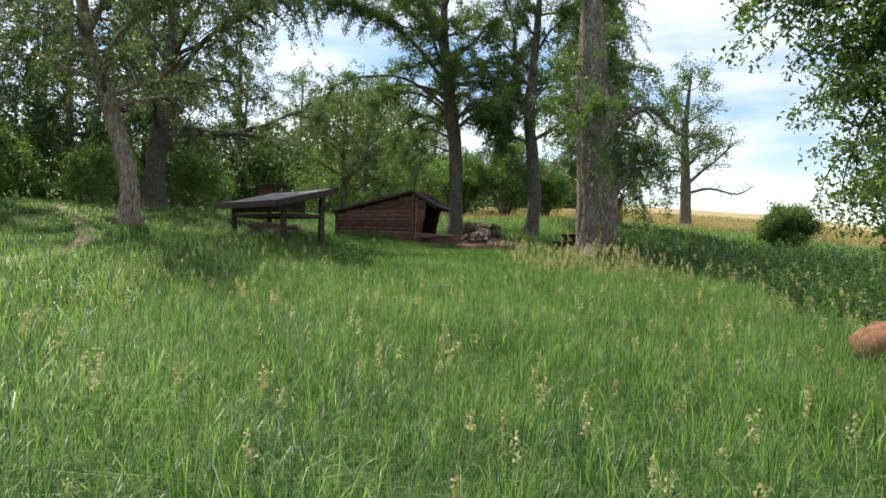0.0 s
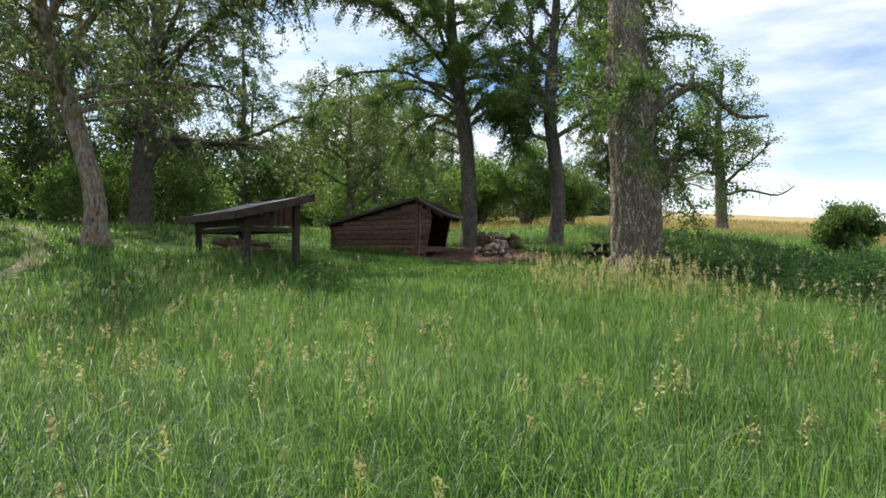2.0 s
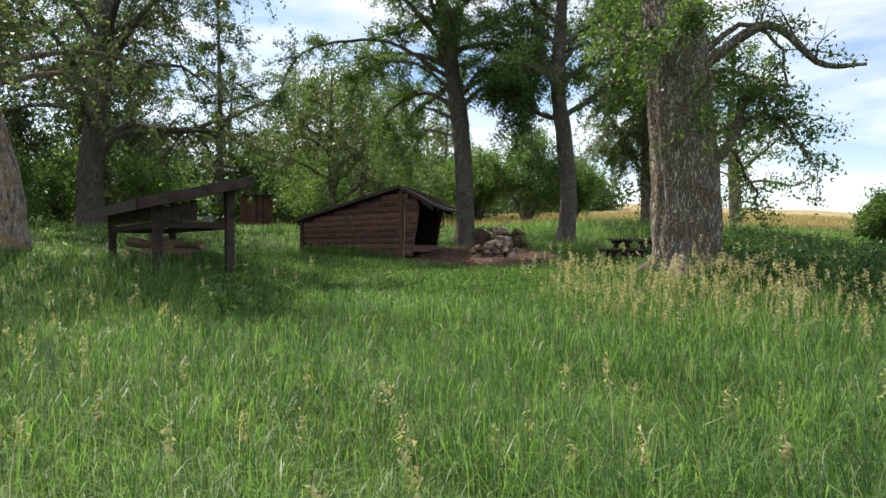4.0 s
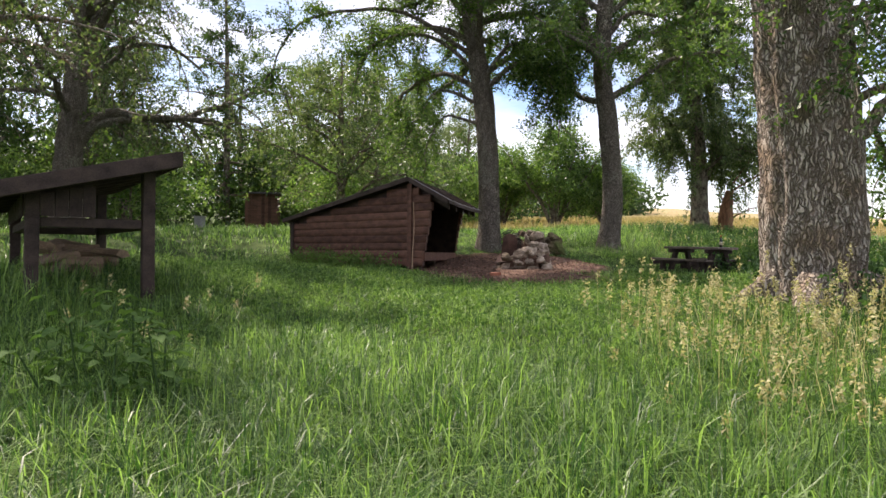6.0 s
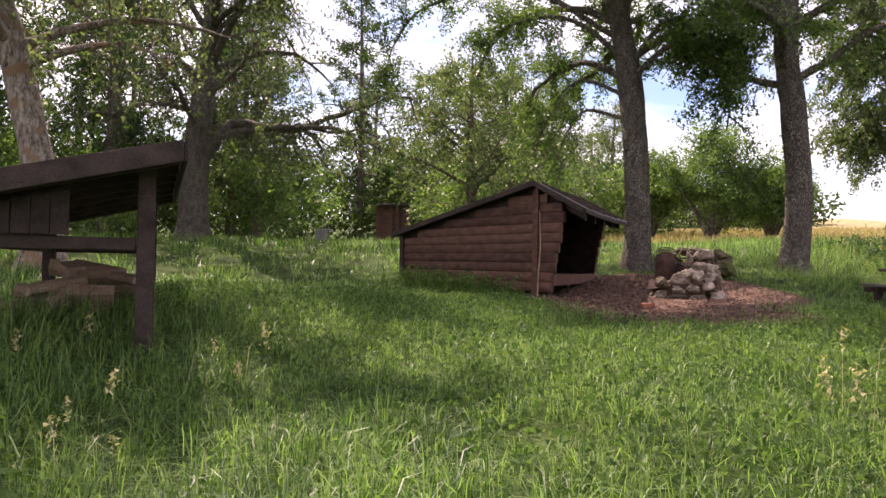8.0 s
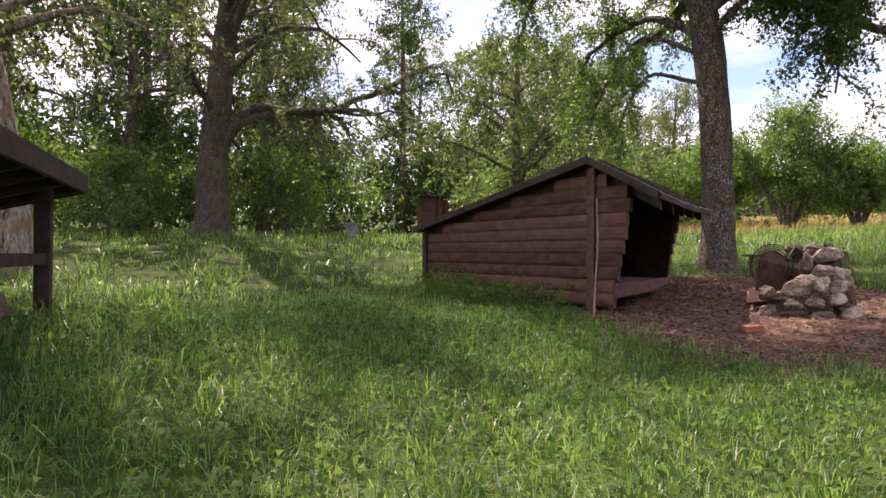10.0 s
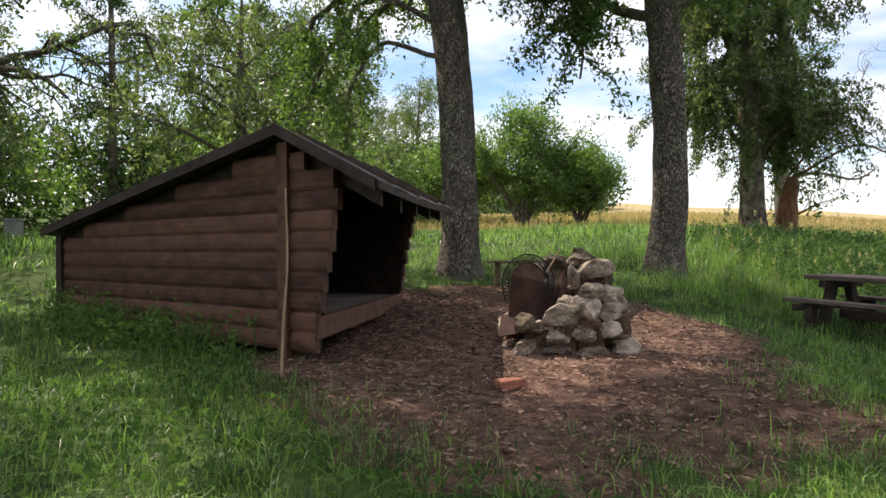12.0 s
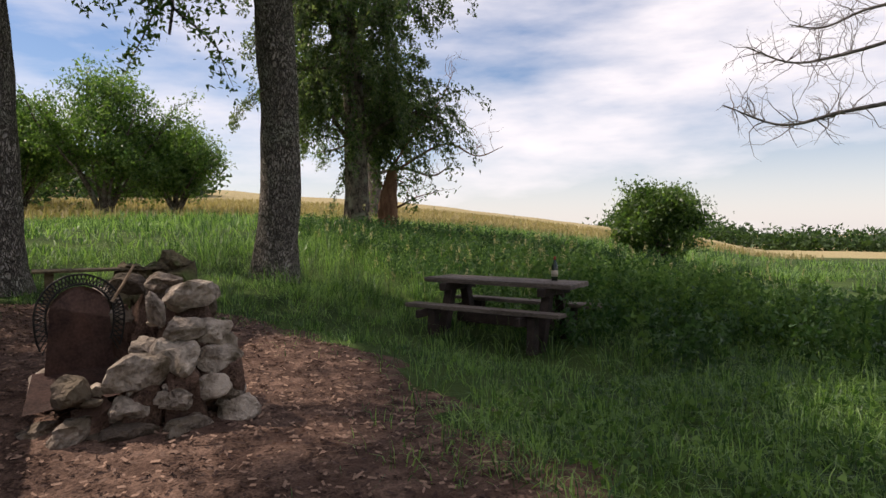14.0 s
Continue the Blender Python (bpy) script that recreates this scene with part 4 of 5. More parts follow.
# the ash behind the shelter
b = at_ground(0.52, 31.2)
tree("ash_tree", "tall ash tree with lichened grey trunk behind the shelter", [b, (0.52, 31.2, 3.5), (0.38, 31.2, 6), (0.0, 31.3, 8.5), (-0.3, 31.5, 11.5), (-0.2, 31.5, 15)], [0.36, 0.305, 0.295, 0.27, 0.18, 0.06], ASH_BARK, LEAF, 31, near=True,
     limbs=24, low=0.50, reach=5.6, rise=0.45, droop=0.14, twigs=18, twig_len=1.2, twig_droop=0.4, per_twig=170, size=0.085, spread=0.10,
     extra=[([(0.2, 31.2, 7.0), (-1.2, 30.8, 8.0), (-2.8, 30.4, 7.6), (-3.6, 30.2, 6.0)], 0.075, 22), ([(0.1, 31.2, 6.2), (-0.9, 30.9, 6.5), (-1.6, 30.8, 5.6), (-1.9, 30.7, 4.6)], 0.06, 12), ([(0.15, 31.2, 5.6), (-0.7, 31.0, 5.7), (-1.2, 30.9, 5.0), (-1.3, 30.9, 4.2)], 0.05, 9),
            ([(0.2, 31.2, 6.4), (1.4, 30.8, 7.3), (2.2, 30.7, 6.6), (2.3, 30.7, 5.2)], 0.09, 34), ([(0.3, 31.2, 6.8), (1.0, 30.4, 7.6), (1.6, 30.2, 7.2), (1.9, 30.2, 6.4)], 0.08, 26), ([(0.0, 31.2, 7.6), (-2.2, 30.6, 8.8), (-4.4, 30.2, 8.4), (-5.6, 30.0, 7.0)], 0.08, 20), ([(0.3, 31.3, 6.5), (-1.0, 32.6, 7.4), (-2.2, 33.6, 6.8), (-2.8, 34.2, 5.6)], 0.10, 26),
            # three high dense limbs, out of view, added to shade the mulch clearing
            ([(0.0, 31.3, 8.5), (-1.8, 30.0, 10.4), (-3.6, 28.6, 11.2), (-5.0, 27.6, 11.0)], 0.10, 64), ([(-0.1, 31.4, 9.5), (-1.0, 29.4, 11.4), (-1.8, 28.2, 12.0), (-2.3, 27.2, 11.8)], 0.10, 34), ([(-0.2, 31.5, 10.5), (-2.8, 31.0, 12.5), (-5.0, 30.4, 13.4), (-6.5, 30.0, 13.2)], 0.10, 56)])
b = at_ground(3.95, 31.0)
tree("ash_tree", "slim ash tree with a forked grey trunk", [b, (4.08, 31.0, 3.5), (3.88, 30.6, 5.3), (3.62, 30.2, 7.2), (3.75, 29.7, 10.5), (3.9, 29.4, 15)], [0.31, 0.285, 0.27, 0.24, 0.16, 0.05], ASH_BARK, LEAF, 32, near=True,
     limbs=18, low=0.48, reach=5.2, rise=0.45, droop=0.12, twigs=16, twig_len=1.1, twig_droop=0.35, per_twig=170, size=0.085, spread=0.10,
     extra=[([(3.62, 30.2, 7.0), (3.0, 30.3, 8.2), (2.6, 30.6, 10.0), (2.2, 30.6, 12.0)], 0.15, 14), ([(3.6, 30.15, 7.5), (2.9, 30.2, 8.0), (2.7, 30.2, 7.3), (2.75, 30.2, 6.5)], 0.06, 26), ([(3.65, 30.1, 7.6), (4.4, 30.3, 8.4), (5.4, 30.5, 8.2), (6.0, 30.4, 7.0)], 0.08, 8)])
# the great old tree by the meadow
b = at_ground(4.42, 19.7)
tree("old_willow", "massive old tree with deeply cracked pale bark", [b, (4.40, 19.7, 2.0), (4.38, 19.7, 3.0), (4.30, 19.75, 4.4), (4.20, 19.8, 5.8), (4.1, 20.0, 8.5), (4.0, 20.2, 12)], [0.54, 0.58, 0.55, 0.53, 0.50, 0.30, 0.1], CRACKED_BARK, LEAF, 33, near=True,
     limbs=10, low=0.52, reach=3.0, rise=0.5, droop=0.18, twigs=10, twig_len=1.0, twig_droop=0.5, per_twig=120, size=0.075, spread=0.09, sides=72, bark_jitter=0.03,
     extra=[([(4.1, 19.3, 4.6), (3.6, 18.7, 5.2), (3.2, 18.4, 4.9), (3.1, 18.2, 4.4)], 0.06, 6), ([(4.3, 19.3, 4.0), (4.5, 18.8, 4.4), (4.4, 18.6, 3.8), (4.3, 18.6, 3.3)], 0.05, 6), ([(4.2, 19.3, 5.0), (4.0, 18.7, 5.4), (3.9, 18.5, 4.9), (3.8, 18.5, 4.3)], 0.05, 6),
            ([(4.75, 19.6, 3.0), (5.15, 19.5, 3.6), (5.3, 19.4, 4.3), (5.9, 19.3, 4.5)], 0.10, 10), ([(4.8, 19.6, 3.6), (5.5, 19.5, 3.9), (5.9, 19.4, 3.4), (6.1, 19.3, 2.6)], 0.06, 9), ([(4.6, 19.5, 5.0), (5.3, 19.2, 5.4), (5.8, 19.1, 4.8), (5.9, 19.1, 3.8)], 0.06, 7), ([(4.9, 20.0, 3.4), (5.6, 20.4, 3.4), (6.0, 20.6, 2.8), (6.2, 20.7, 2.2)], 0.05, 10)],
     bare=[([(4.4, 19.6, 4.6), (5.6, 19.2, 5.4), (6.4, 19.0, 4.7), (7.1, 18.9, 4.65)], 0.11, 3)],
     roots=[((4.2, 19.2), (-0.5, -0.85), 0.9), ((4.8, 19.4), (0.9, -0.45), 1.7), ((4.9, 19.9), (1.0, 0.3), 1.1), ((4.0, 19.6), (-1.0, 0.1), 0.8)])
# weeping birch beyond the table, with a split stump at its foot
b = at_ground(8.6, 37.6)
tree("weeping_birch", "weeping birch with long hanging leafy branches", [b, (8.5, 37.6, 6.0), (8.2, 37.6, 9.5), (8.0, 37.7, 14), (8.1, 37.8, 18)], [0.33, 0.27, 0.22, 0.14, 0.04], BARK, BIRCH_LEAF, 34, near=True,
     limbs=40, low=0.14, reach=2.5, rise=0.8, droop=0.28, twigs=22, twig_len=2.0, twig_droop=1.3, per_twig=150, size=0.10, spread=0.07, hang=0.5)
b = at_ground(9.6, 37.8)
tree("broken_tree", "broken tree with orange split wood and bare branches", [b, (9.6, 37.8, 3.3), (9.75, 37.8, 4.2)], [0.30, 0.26, 0.14], SPLIT_WOOD, LEAF, 35, limbs=3, low=0.3, reach=2.0, twigs=3, per_twig=30, size=0.12,
     bare=[([(9.8, 37.8, 4.2), (11.2, 37.4, 5.0), (12.2, 37.2, 4.7), (13.0, 37.0, 5.0)], 0.04, 12), ([(9.8, 37.8, 4.4), (10.6, 37.6, 5.6), (11.2, 37.5, 6.3), (11.6, 37.4, 7.2)], 0.035, 11)])
# the birches at the forest's edge
b = at_ground(-15.0, 35.4)
tree("birch_tree", "dark birch with a long arching low limb", [b, (-15.0, 35.4, 5), (-14.7, 35.4, 8), (-14.3, 35.4, 12), (-13.8, 35.6, 24)], [0.60, 0.48, 0.42, 0.30, 0.05], ASH_BARK, BIRCH_LEAF, 36, near=True,
     limbs=24, low=0.36, reach=6.5, rise=0.5, droop=0.2, twigs=10, twig_len=2.6, twig_droop=1.1, per_twig=60, size=0.12, spread=0.09, hang=0.4,
     # last two limbs are added, mostly unseen, to cast shade on the left grass
     extra=[([(-14.9, 35.4, 5.2), (-13.8, 35.7, 6.9), (-12.5, 36.0, 6.8), (-11.2, 36.4, 6.9), (-9.9, 36.8, 7.5), (-8.6, 37.2, 7.95), (-7.6, 37.4, 7.6)], 0.20, 16), ([(-11.4, 36.3, 6.9), (-10.2, 36.5, 6.6), (-9.0, 36.8, 6.7), (-8.2, 36.9, 6.3)], 0.08, 7), ([(-14.4, 35.3, 9.0), (-12.0, 34.0, 11.4), (-9.0, 32.0, 12.6), (-6.4, 30.2, 12.8)], 0.16, 125), ([(-14.4, 35.3, 10.0), (-12.0, 32.6, 12.4), (-9.6, 29.8, 13.4), (-8.0, 27.6, 13.4)], 0.15, 125)])
b = at_ground(-11.85, 25.7)
tree("birch_tree", "leaning pale-trunked birch at the forest edge", [b, (-11.95, 25.7, 3.6), (-12.9, 25.7, 6.8), (-13.9, 25.8, 10), (-14.6, 25.9, 20)], [0.42, 0.33, 0.29, 0.22, 0.05], PALE_BARK, BIRCH_LEAF, 37, near=True,
     limbs=20, low=0.42, reach=5.5, rise=0.5, droop=0.2, twigs=10, twig_len=2.2, twig_droop=1.1, per_twig=60, size=0.12, spread=0.10, hang=0.4,
     # added high limbs, mostly above the view, placed to shade the left meadow
     extra=[([(-13.2, 25.7, 7.6), (-11.4, 25.4, 9.8), (-9.0, 24.8, 11.2), (-6.2, 24.0, 11.8)], 0.14, 125), ([(-13.6, 25.7, 8.8), (-11.6, 24.4, 11.2), (-9.4, 22.8, 12.4), (-7.4, 21.0, 12.6)], 0.14, 125), ([(-13.8, 25.7, 9.6), (-12.2, 23.2, 11.8), (-10.8, 20.6, 12.6), (-9.8, 18.4, 12.6)], 0.13, 125)])
# trees at the right of the meadow
b = at_ground(8.4, 6.6)
tree("willow_tree", "leafy willow overhanging the meadow edge", [b, (8.4, 6.6, 3), (8.2, 6.8, 5), (8.0, 7.0, 9)], [0.40, 0.36, 0.28, 0.06], BARK, LEAF, 38, near=True,
     limbs=12, low=0.4, reach=3.6, rise=0.5, droop=0.15, twigs=12, twig_len=1.2, twig_droop=0.4, per_twig=130, size=0.08, spread=0.08,
     extra=[([(8.2, 6.8, 3.6), (6.8, 7.6, 4.6), (5.6, 8.2, 4.5), (5.0, 8.6, 3.6)], 0.08, 60), ([(8.2, 6.8, 4.0), (6.4, 7.6, 5.0), (5.0, 7.9, 5.0), (4.4, 8.2, 4.5)], 0.07, 60), ([(8.3, 6.8, 3.2), (7.2, 8.0, 3.6), (6.4, 8.8, 3.2), (5.8, 9.0, 2.6)], 0.07, 50), ([(8.2, 6.9, 4.2), (7.2, 8.6, 4.6), (6.6, 10.0, 4.4), (6.2, 10.8, 3.6)], 0.07, 50)])
b = at_ground(25.0, 30.5)
tree("dead_tree", "dead tree with bare twisted branches", [b, (25.0, 30.5, 5), (24.6, 30.8, 9), (24.2, 31.0, 15)], [0.45, 0.4, 0.3, 0.06], DEAD_WOOD, LEAF, 39, limbs=0, near=True, twig_len=1.7,
     bare=[([(24.7, 30.8, 6.6), (23.0, 32.4, 6.2), (22.0, 33.8, 5.9), (20.6, 35.0, 6.6)], 0.085, 44), ([(24.6, 30.8, 8.6), (23.0, 32.4, 8.0), (22.2, 33.6, 7.9), (21.2, 34.6, 8.5)], 0.07, 44), ([(24.5, 30.8, 9.6), (23.6, 32.0, 9.4), (23.0, 33.0, 9.0), (22.4, 33.8, 9.2)], 0.06, 30)])
b = at_ground(22.0, 62.0)
tree("dying_tree", "half-dead tree on the field with bare crooked limbs", [b, (21.8, 62, 8), (21.6, 62, 12), (22.0, 62, 18)], [0.5, 0.42, 0.3, 0.05], DEAD_WOOD, LEAF, 40, limbs=16, low=0.3, reach=5.5, rise=0.4, twigs=9, twig_len=2.0, per_twig=85, size=0.18, spread=0.22,
     bare=[([(21.9, 62, 6.5), (24.0, 62, 7.0), (26.5, 62, 6.6), (28.0, 62, 7.4)], 0.14, 12)])
# apple trees on the field's edge
for k, (x, y, hh, s) in enumerate(((5.3, 60.0, 7.4, 1.0), (8.9, 60.6, 5.0, 0.68), (1.6, 63, 6.0, 0.85))):
    b = at_ground(x, y)
    root = tree("apple_tree", "bushy many-stemmed apple tree in the grass", [b, (x, y, b[2] + 1.0), (x + 0.2, y, b[2] + hh * 0.5), (x, y, b[2] + hh * 0.86)], [0.20, 0.15, 0.11, 0.03], BARK, APPLE_LEAF, 50 + k, limbs=20, low=0.34, reach=3.7 * s, rise=1.0, droop=0.10,
                twigs=11, twig_len=1.7 * s, twig_droop=0.3, per_twig=74, size=0.17, spread=0.22, kind_group="apple trees",
                extra=[([(x + dx * 0.1, y, b[2] + 0.1), (x + dx * 0.6, y + dy * 0.6, b[2] + 1.9 * s), (x + dx * 1.5, y + dy * 1.5, b[2] + 4.0 * s), (x + dx * 2.0, y + dy * 2, b[2] + 5.6 * s)], 0.10, 13) for dx, dy in ((1.2 * s, 0.3), (-1.3 * s, 0.2), (0.6 * s, -0.8), (-0.6 * s, 0.9), (1.7 * s, -0.3), (-1.7 * s, -0.4))])
# dense bush on the slope
b = at_ground(17.9, 35.4)
tree("elder_bush", "dense dark green bush standing on the slope", [b, (17.9, 35.4, b[2] + 1.2), (17.9, 35.4, b[2] + 2.1)], [0.12, 0.08, 0.03], BARK, LEAF, 60, limbs=26, low=0.05, reach=1.75, rise=0.7, twigs=11, twig_len=0.6, per_twig=85, size=0.11, spread=0.14, category="bush")

# forest wall behind and beside the shelter
rf = np.random.RandomState(70)
spots = [(-24, 33), (-28, 38), (-21, 38), (-26, 44), (-19, 44), (-32, 34), (-34, 42), (-22, 50), (-30, 50), (-17, 56), (-36, 52), (-27, 58), (-40, 40), (-30, 26), (-36, 28), (-24, 29), (-27, 22), (-33, 22)]
for k, (x, y) in enumerate(spots):
    b = at_ground(x, y)
    hh = rf.uniform(15, 20)
    tree("spruce_tree", "tall dark spruce in the shady forest", [b, (x, y, b[2] + hh * 0.5), (x + rf.uniform(-0.3, 0.3), y, b[2] + hh)], [0.26, 0.18, 0.03], BARK, DARK_LEAF, 100 + k, limbs=30, low=0.12, reach=4.2, rise=0.05, droop=0.12, twigs=6, twig_len=1.5,
         twig_droop=0.3, per_twig=52, size=0.24, spread=0.16, hang=0.3, sides=8, kind_group="forest spruces", aspect=0.4)
spots = [(-10, 58), (-5, 62), (-14, 66), (-1, 74), (-8, 72), (-18, 62), (-6, 50), (-17, 43), (-3.5, 84), (-20, 78), (-6.2, 42)]
for k, (x, y) in enumerate(spots):
    b = at_ground(x, y)
    hh = rf.uniform(9, 14) if y > 45 else rf.uniform(8, 11)
    tree("birch_tree", "birch with fine hanging leaves at the wood's edge", [b, (x + rf.uniform(-0.4, 0.4), y, b[2] + hh * 0.5), (x, y, b[2] + hh)], [0.22, 0.16, 0.03], BARK, BIRCH_LEAF, 140 + k, limbs=20, low=0.15, reach=4.6, rise=0.5, droop=0.15, twigs=8, twig_len=2.2,
         twig_droop=1.0, per_twig=88, size=0.15, spread=0.15, hang=0.4, sides=8, kind_group="wood's edge birches")
# undergrowth before the forest and beside the table
for k, (x, y, s) in enumerate(((-17, 33, 1.0), (-14, 38, 1.2), (-19, 40, 1.0), (-8, 46, 1.3), (-21, 30.5, 0.9), (-4.5, 54, 1.5), (-24, 36, 1.5), (-17.5, 47, 1.6), (-21, 44, 1.5), (-10, 54, 1.7), (-7, 60, 1.8), (-15, 58, 1.8), (-26, 31, 1.3), (-3, 66, 2.0), (-28, 29, 1.3), (0.5, 72, 2.0), (-6.5, 43, 1.0), (-22, 33.5, 1.3), (-19.5, 36.5, 1.2), (-25, 26.5, 1.2), (-24, 23, 1.2), (-11, 62, 2.2), (-5.5, 70, 2.3), (-2, 76, 2.4), (-13, 72, 2.4), (-18, 66, 2.4))):
    b = at_ground(x, y)
    tree("forest_shrub", "leafy green shrub at the forest edge", [b, (x, y, b[2] + 1.2 * s), (x, y, b[2] + 2.2 * s)], [0.06, 0.05, 0.02], BARK, APPLE_LEAF, 180 + k, limbs=12, low=0.05, reach=2.0 * s, rise=0.7, twigs=6, twig_len=0.9 * s, per_twig=56, size=0.13 * s, spread=0.2 * s, category="shrub", kind_group="forest shrubs", sides=6)

# far woods beyond the valley: many clumps in one sheet
rw = np.random.RandomState(90)
pts = []
for _ in range(260):
    a = radians(rw.uniform(46, 80))
    r = rw.uniform(300, 360)
    x, y = 0.3 + r * math.sin(a), 20 + r * math.cos(a)
    c = np.array([x, y, hz(x, y) + 3.5])
    pts.append(c + rw.normal(size=(60, 3)) * np.array([3.5, 3.5, 2.3]))
q = leaves_at(np.concatenate(pts), rw, 2.0, 0.3)
tagged(link_mesh("far_woods", q.reshape(-1, 3), np.arange(q.shape[0] * 3).reshape(-1, 3), DARK_LEAF), "distant dark green woods beyond the valley", "woods", kind="stuff")

pts = []
for k in range(520):
    u, d = rw.uniform(0, 1), rw.uniform(0, 14)
    x, y = (-46 + 10 * rw.uniform(0, 1) + 42 * u, 26 + 48 * u + d) if k % 5 < 3 else (-44 + 16 * rw.uniform(0, 1), rw.uniform(8, 32))
    c = np.array([x, y, hz(x, y) + rw.uniform(0.4, 5.5)])
    pts.append(c + rw.normal(size=(130, 3)) * np.array([1.5, 1.5, 1.0]))
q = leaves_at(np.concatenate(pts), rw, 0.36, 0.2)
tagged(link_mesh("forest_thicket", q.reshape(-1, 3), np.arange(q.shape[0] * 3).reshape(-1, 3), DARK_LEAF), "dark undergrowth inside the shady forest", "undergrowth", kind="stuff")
pts = []
for _ in range(90):
    x = rw.uniform(-6, 25)
    y = rw.uniform(112, 128)
    c = np.array([x, y, hz(x, y) + rw.uniform(0.5, 4.6) * (1 - 0.6 * smoothstep(x, 18, 26))])
    pts.append(c + rw.normal(size=(150, 3)) * np.array([1.5, 1.5, 1.3]))
q = leaves_at(np.concatenate(pts), rw, 0.75, 0.2)
tagged(link_mesh("crest_woods", q.reshape(-1, 3), np.arange(q.shape[0] * 3).reshape(-1, 3), DARK_LEAF), "dark green woods on the crest of the field", "woods", kind="stuff")


# ---- meadow grass ----
def blades(px, py, length, width, rng, lean=0.45, lift=0.0, way=None):
    """Arching blades; way: the direction in which each one falls over."""
    n = len(px)
    a = rng.uniform(0, 2 * np.pi, n) if way is None else way
    wa = a + np.pi / 2 + rng.normal(scale=0.7, size=n)
    p = np.stack([px, py, height(px, py) - 0.02 + lift], -1)
    side = np.stack([np.cos(wa), np.sin(wa), np.zeros(n)], -1) * (width * 0.5)[:, None]
    arch = rng.uniform(0.1, 1.0, n) ** 1.5 * 2.2 * lean
    bend = np.stack([np.cos(a), np.sin(a), np.zeros(n)], -1) * (length * arch)[:, None]
    up = np.stack([np.zeros(n), np.zeros(n), length], -1)
    mid = p + up * (0.62 - 0.06 * arch)[:, None] + bend * 0.30
    tip = p + up * np.clip(1.0 - 0.40 * arch, 0.35, 1.0)[:, None] + bend
    v = np.stack([p - side, p + side, mid + side * 0.85, mid - side * 0.85, tip], 1).reshape(-1, 3)
    i = np.arange(n)[:, None] * 5
    f = np.concatenate([i + np.array([[0, 1, 2]]), i + np.array([[0, 2, 3]]), i + np.array([[3, 2, 4]])], 0)
    return v, f


def in_shelter(x, y):
    dx, dy = x - SO.x, y - SO.y
    det = SU.x * SV.y - SU.y * SV.x
    s, t = (dx * SV.y - dy * SV.x) / det, (SU.x * dy - SU.y * dx) / det
    return (s > -0.1) & (s < SD + 0.1) & (t > -0.1) & (t < SL + 0.1)


def free_ground(x, y, rng):
    return (clearing(x, y) > 1.12 - 0.65 * rng.uniform(0, 1, len(x)) ** 4) & ~in_shelter(x, y)


def scatter(n, x0, x1, y0, y1, rng):
    x, y = rng.uniform(x0, x1, n), rng.uniform(y0, y1, n)
    ok = free_ground(x, y, rng)
    return x[ok], y[ok]


def tufts(n, x0, x1, y0, y1, rng, size, per=16):
    """Places in tufts: where, which way each blade falls, and how tall its tuft is."""
    m = max(n // per, 1)
    k = rng.randint(0, m, n)
    ox, oy = rng.normal(scale=size, size=n), rng.normal(scale=size, size=n)
    x, y = rng.uniform(x0, x1, m)[k] + ox, rng.uniform(y0, y1, m)[k] + oy
    way = np.arctan2(oy, ox) + rng.normal(scale=0.7, size=n)
    tall = (0.55 + 0.75 * rng.uniform(0, 1, m) ** 1.3)[k]
    ok = free_ground(x, y, rng)
    return x[ok], y[ok], way[ok], tall[ok]


def meadow_height(x, y):
    """Tall in the open meadow, mown short round the shelter."""
    t = smoothstep(y, 13.5, 19)
    side = smoothstep(np.abs(x - 0.3), 2.0, 6.0) * smoothstep(y, 12, 16)
    lush = 0.75 + 0.5 * np.sin(x * 0.8 + 2 * np.sin(y * 0.35)) * np.cos(y * 0.6)
    tall = 0.38 * (0.70 + 0.40 * lush)
    short = 0.12 + 0.05 * lush + 0.10 * side
    return (tall * (1 - t) + short * t) + 0.16 * smoothstep(x, 2.2, 4.5) * smoothstep(y, 28.2, 30) + 0.10 * smoothstep(y, 30.5, 33) + 0.22 * np.exp(-((x + 3.9) / 1.3) ** 2 - ((y - 17.6) / 1.5) ** 2)


rg = np.random.RandomState(200)
chunks = []
for n, x0, x1, y0, y1, w, cl in ((170000, -4, 5.5, 0.8, 13, 0.0052, 0.06), (150000, -5, 6, 13, 24.5, 0.006, 0.05), (36000, -14, -4, 2, 26, 0.012, 0.10), (34000, 5.5, 14, 2, 26, 0.012, 0.10),
                                (68000, -5, 12, 24, 34, 0.0062, 0.06), (22000, -25, -5, 22, 40, 0.02, 0.15), (38000, -8, 26, 33, 56, 0.017, 0.15), (7000, 10, 40, 20, 50, 0.03, 0.25)):
    x, y, way, tall = tufts(n, x0, x1, y0, y1, rg, cl)
    ln = meadow_height(x, y) * tall * rg.uniform(0.7, 1.2, len(x))
    chunks.append(blades(x, y, ln, w * rg.uniform(0.5, 1.5, len(x)), rg, 1.05, way=way))
v, f = merge(chunks)
tagged(link_mesh("meadow_grass", v, f, GRASS), "long green meadow grass, shorter round the shelter", "grass", kind="stuff")
x, y = scatter(46000, -5, 6.5, 14.5, 25.0, rg)
ok = clearing(x, y) > 1.3
x, y = x[ok], y[ok]
q = leaves_at(np.stack([x, y, height(x, y) + rg.uniform(0.02, 0.13, len(x))], -1), rg, 0.038, 0.01, -0.2, 0.9)
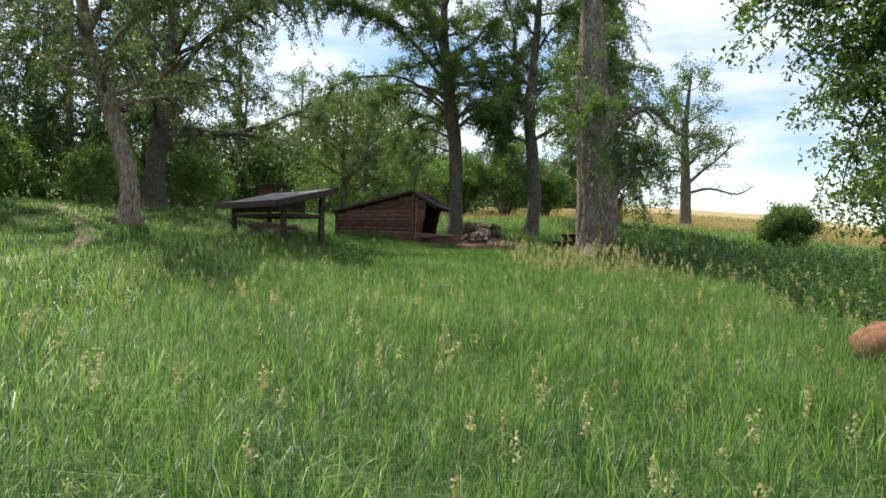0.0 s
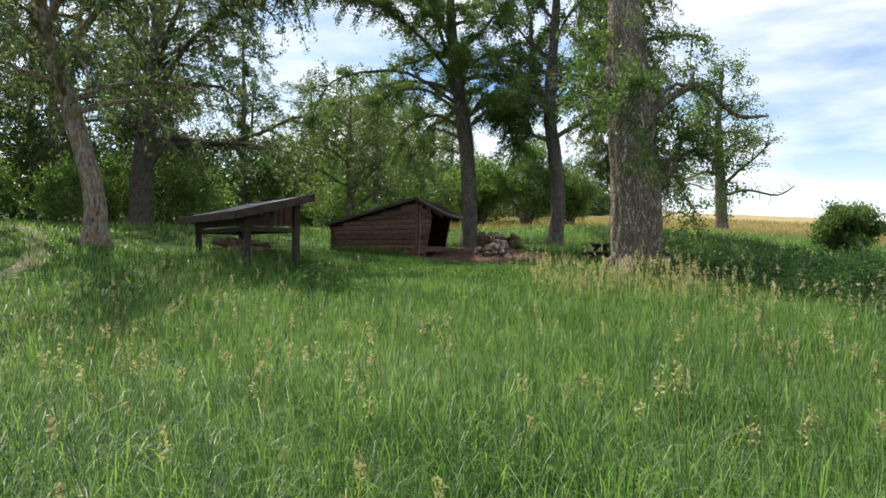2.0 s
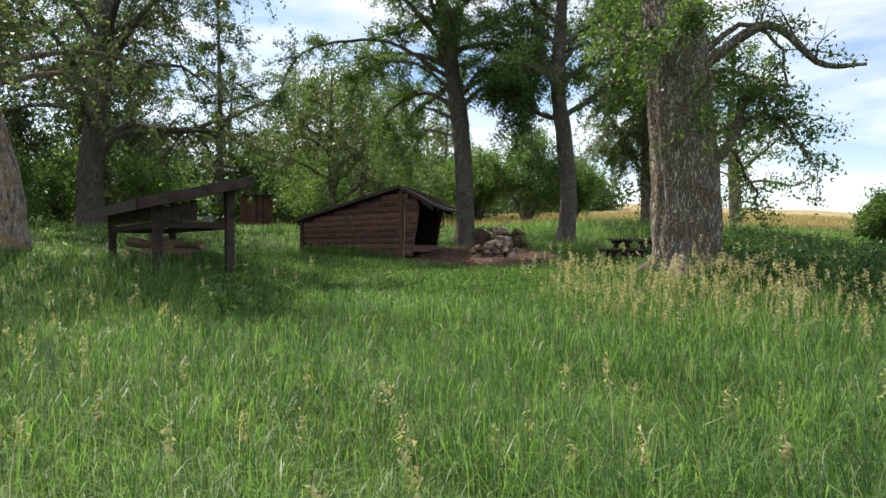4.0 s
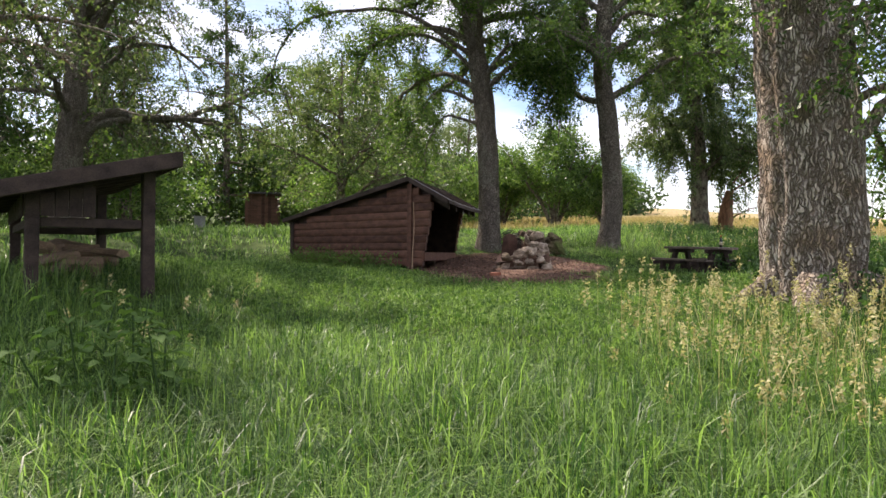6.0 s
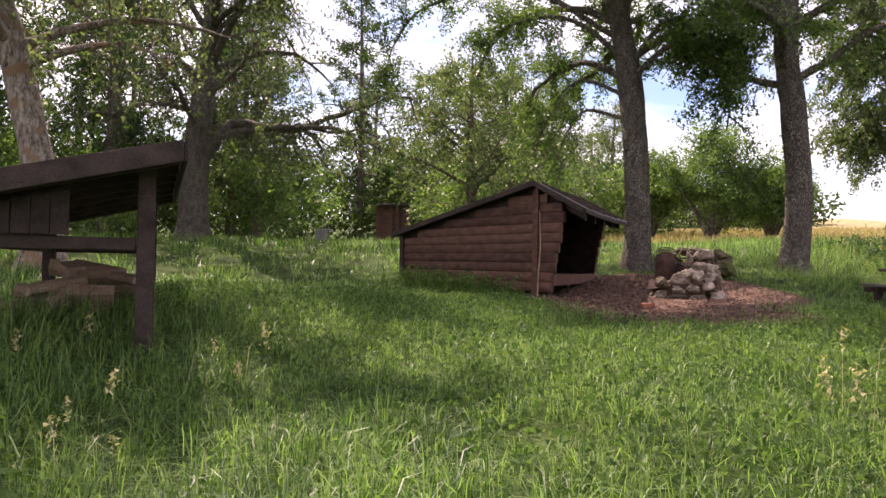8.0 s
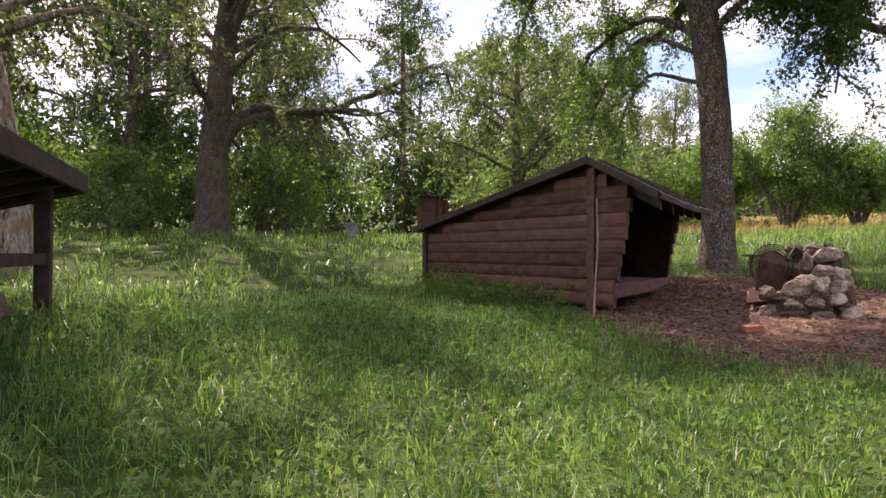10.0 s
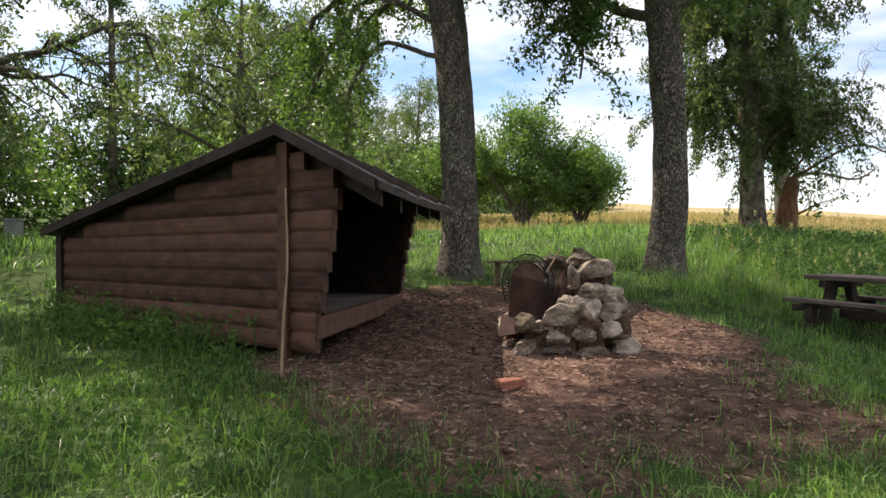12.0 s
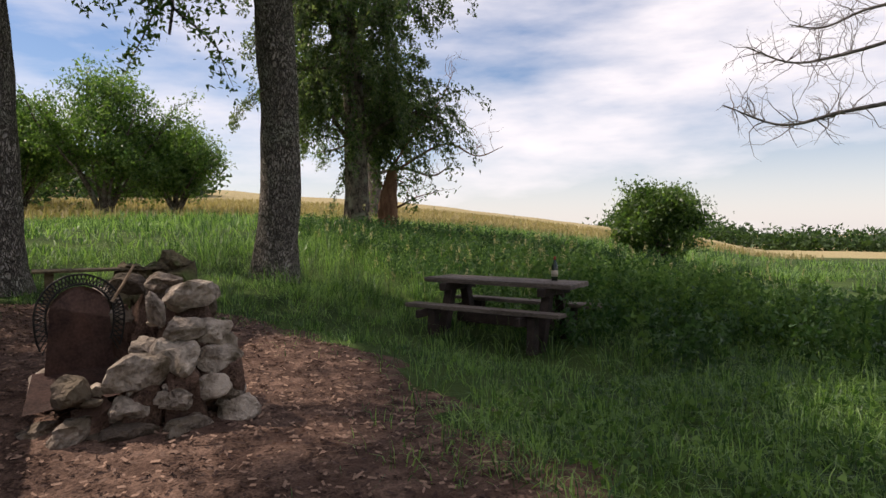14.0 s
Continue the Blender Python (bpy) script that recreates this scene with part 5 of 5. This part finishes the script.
tagged(link_mesh("low_herbs", q.reshape(-1, 3), np.arange(len(q) * 3).reshape(-1, 3), HERB), "low clover and herbs among the short grass", "herbs", kind="stuff")
# pale flowering stems
chunks = []
for n, x0, x1, y0, y1, hgt in ((240, -4, 5, 2.0, 12, 0.55), (380, 1.6, 5.0, 14.4, 18.6, 0.72), (70, 3.0, 6.0, 9.5, 14, 0.7), (120, -6, -2, 8, 18, 0.6), (160, 5.0, 12, 8, 20, 0.7), (200, 5, 14, 28, 36, 0.9)):
    x, y = scatter(n, x0, x1, y0, y1, rg)
    ln = hgt * rg.uniform(0.5, 1.2, len(x))
    chunks.append(blades(x, y, ln, np.full(len(x), 0.0045), rg, 0.42))
    top = chunks[-1][0].reshape(-1, 5, 3)[:, 4]
    for k in range(26):
        i = rg.uniform(-0.12, 0.01, len(x))
        q = leaves_at(top + np.stack([np.zeros(len(x)), np.zeros(len(x)), i], -1), rg, 0.026, 0.014, aspect=0.6).reshape(-1, 3)
        chunks.append((q, np.arange(len(q)).reshape(-1, 3)))
v, f = merge(chunks)
tagged(link_mesh("seed_heads", v, f, SEED), "pale feathery grass seed heads on thin stems", "grass", kind="stuff")
# ripe field grass
chunks = []
for n, x0, x1, y0, y1, w in ((24000, -3, 60, 52, 100, 0.08),):
    x, y = rg.uniform(x0, x1, n), rg.uniform(y0, y1, n)
    chunks.append(blades(x, y, rg.uniform(0.35, 0.7, n), np.full(n, w), rg))
v, f = merge(chunks)
tagged(link_mesh("field_grass", v, f, FIELD_GRASS), "ripe straw-coloured grass on the field", "grass", kind="stuff")


# nettles and broad weeds
def weeds(name, label, spots, rng, mat, leaf=0.09, per=26, tall=0.9):
    chunks = []
    for x, y in spots:
        h = tall * rng.uniform(0.6, 1.2)
        base = np.array([x, y, hz(x, y)])
        st = grow(rng, base, (rng.uniform(-0.15, 0.15), rng.uniform(-0.15, 0.15), 1), h, 5, 0.06, 0)
        sv, sf = tube_data(st, np.linspace(0.006, 0.003, 5), 4)
        chunks.append((sv, np.concatenate([sf[:, [0, 1, 2]], sf[:, [0, 2, 3]]])))
        i = rng.uniform(0.5, 4, per)
        a = i.astype(int)
        p = st[a] + (st[np.minimum(a + 1, 4)] - st[a]) * (i - a)[:, None]
        q = leaves_at(p, rng, leaf, 0.055, 0.15, 0.6).reshape(-1, 3)
        chunks.append((q, np.arange(len(q)).reshape(-1, 3)))
    v, f = merge(chunks)
    return tagged(link_mesh(name, v, f, mat), label, "weeds", kind="stuff")


rn = np.random.RandomState(300)
sp = [(-1.2 - 3.0 * rn.uniform(0, 1) ** 0.8, 0) for _ in range(105)]
sp = [(x - 0.1 + rn.normal() * 0.1, 25.05 + (x + 0.85) * -0.786 - rn.uniform(0.1, 0.75)) for x, _ in sp]
weeds("wall_weeds", "nettles and weeds growing along the shelter wall", sp, rn, BROAD_LEAF, 0.05, 22, 0.34)
# the SHADE_GRASS weeds below carry shade in their leaf colour
weeds("nettle_bank", "nettles and brambles behind the table, coloured dark for shade", [(rn.uniform(5.8, 14), rn.uniform(25.5, 37)) for _ in range(1300)], rn, SHADE_GRASS, 0.055, 50, 0.46)
weeds("bramble_thicket", "tall bramble and nettle thicket behind the picnic table", [(8.3 + rn.normal() * 1.0, 27.2 + rn.normal() * 1.4) for _ in range(300)], rn, HERB, 0.07, 60, 0.72)
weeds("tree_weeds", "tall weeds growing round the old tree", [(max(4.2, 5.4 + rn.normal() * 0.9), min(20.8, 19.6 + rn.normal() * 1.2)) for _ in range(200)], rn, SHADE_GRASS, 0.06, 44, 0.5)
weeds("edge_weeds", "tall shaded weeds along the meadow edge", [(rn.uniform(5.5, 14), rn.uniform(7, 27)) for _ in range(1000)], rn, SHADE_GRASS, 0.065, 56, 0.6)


def burdock(x, y, tall, rng):
    """A broad-leaved plant: stem and heart-shaped, cupped leaves."""
    g = hz(x, y)
    root = new("burdock")
    root.location = (x, y, g - 0.03)
    tagged(root, "broad-leaved green burdock standing in the long grass", "plant", "burdock plants")
    st = grow(rng, (0, 0, 0), (rng.uniform(-0.2, 0.2), rng.uniform(-0.2, 0.2), 1), tall, 7, 0.06, 0)
    v, f = tube_data(st, np.linspace(0.011, 0.004, 7), 6)
    link_mesh("stem", v, f, SHADE_GRASS, root, smooth=True)
    for k in range(13):
        q = st[1 + int(5.9 * k / 13)]
        a = k * 2.4 + rng.uniform(-0.4, 0.4)
        ln = rng.uniform(0.10, 0.17) * (1.2 - 0.5 * k / 13)
        stalk = rng.uniform(0.05, 0.14)
        vs, fs = [], []
        d = Vector((math.cos(a), math.sin(a), 0))
        s = Vector((-d.y, d.x, 0))
        o = Vector(q) + d * stalk + Vector((0, 0, stalk * 0.5))
        vs.append(Vector(q))
        for u, wdt in ((0.0, 0.16), (0.12, 0.36), (0.4, 0.40), (0.72, 0.24), (1.0, 0.02)):
            drop = -0.45 * ln * u * u + 0.12 * ln * u
            c = o + d * ln * u + Vector((0, 0, drop))
            lift = 0.10 * ln + rng.uniform(-0.012, 0.012)
            vs += [c - s * ln * wdt + Vector((0, 0, lift)), c, c + s * ln * wdt + Vector((0, 0, lift))]
        for i in range(4):
            j = 1 + 3 * i
            fs += [(j, j + 1, j + 4, j + 3), (j + 1, j + 2, j + 5, j + 4)]
        fs.append((0, 1, 2))
        fs.append((0, 2, 3))
        link_mesh("leaf", vs, fs, BROAD_LEAF, root, smooth=True)


for k in range(9):
    burdock(-1.75 + rn.normal() * 0.34, 15.3 + rn.normal() * 0.42, rn.uniform(0.4, 0.68), rn)
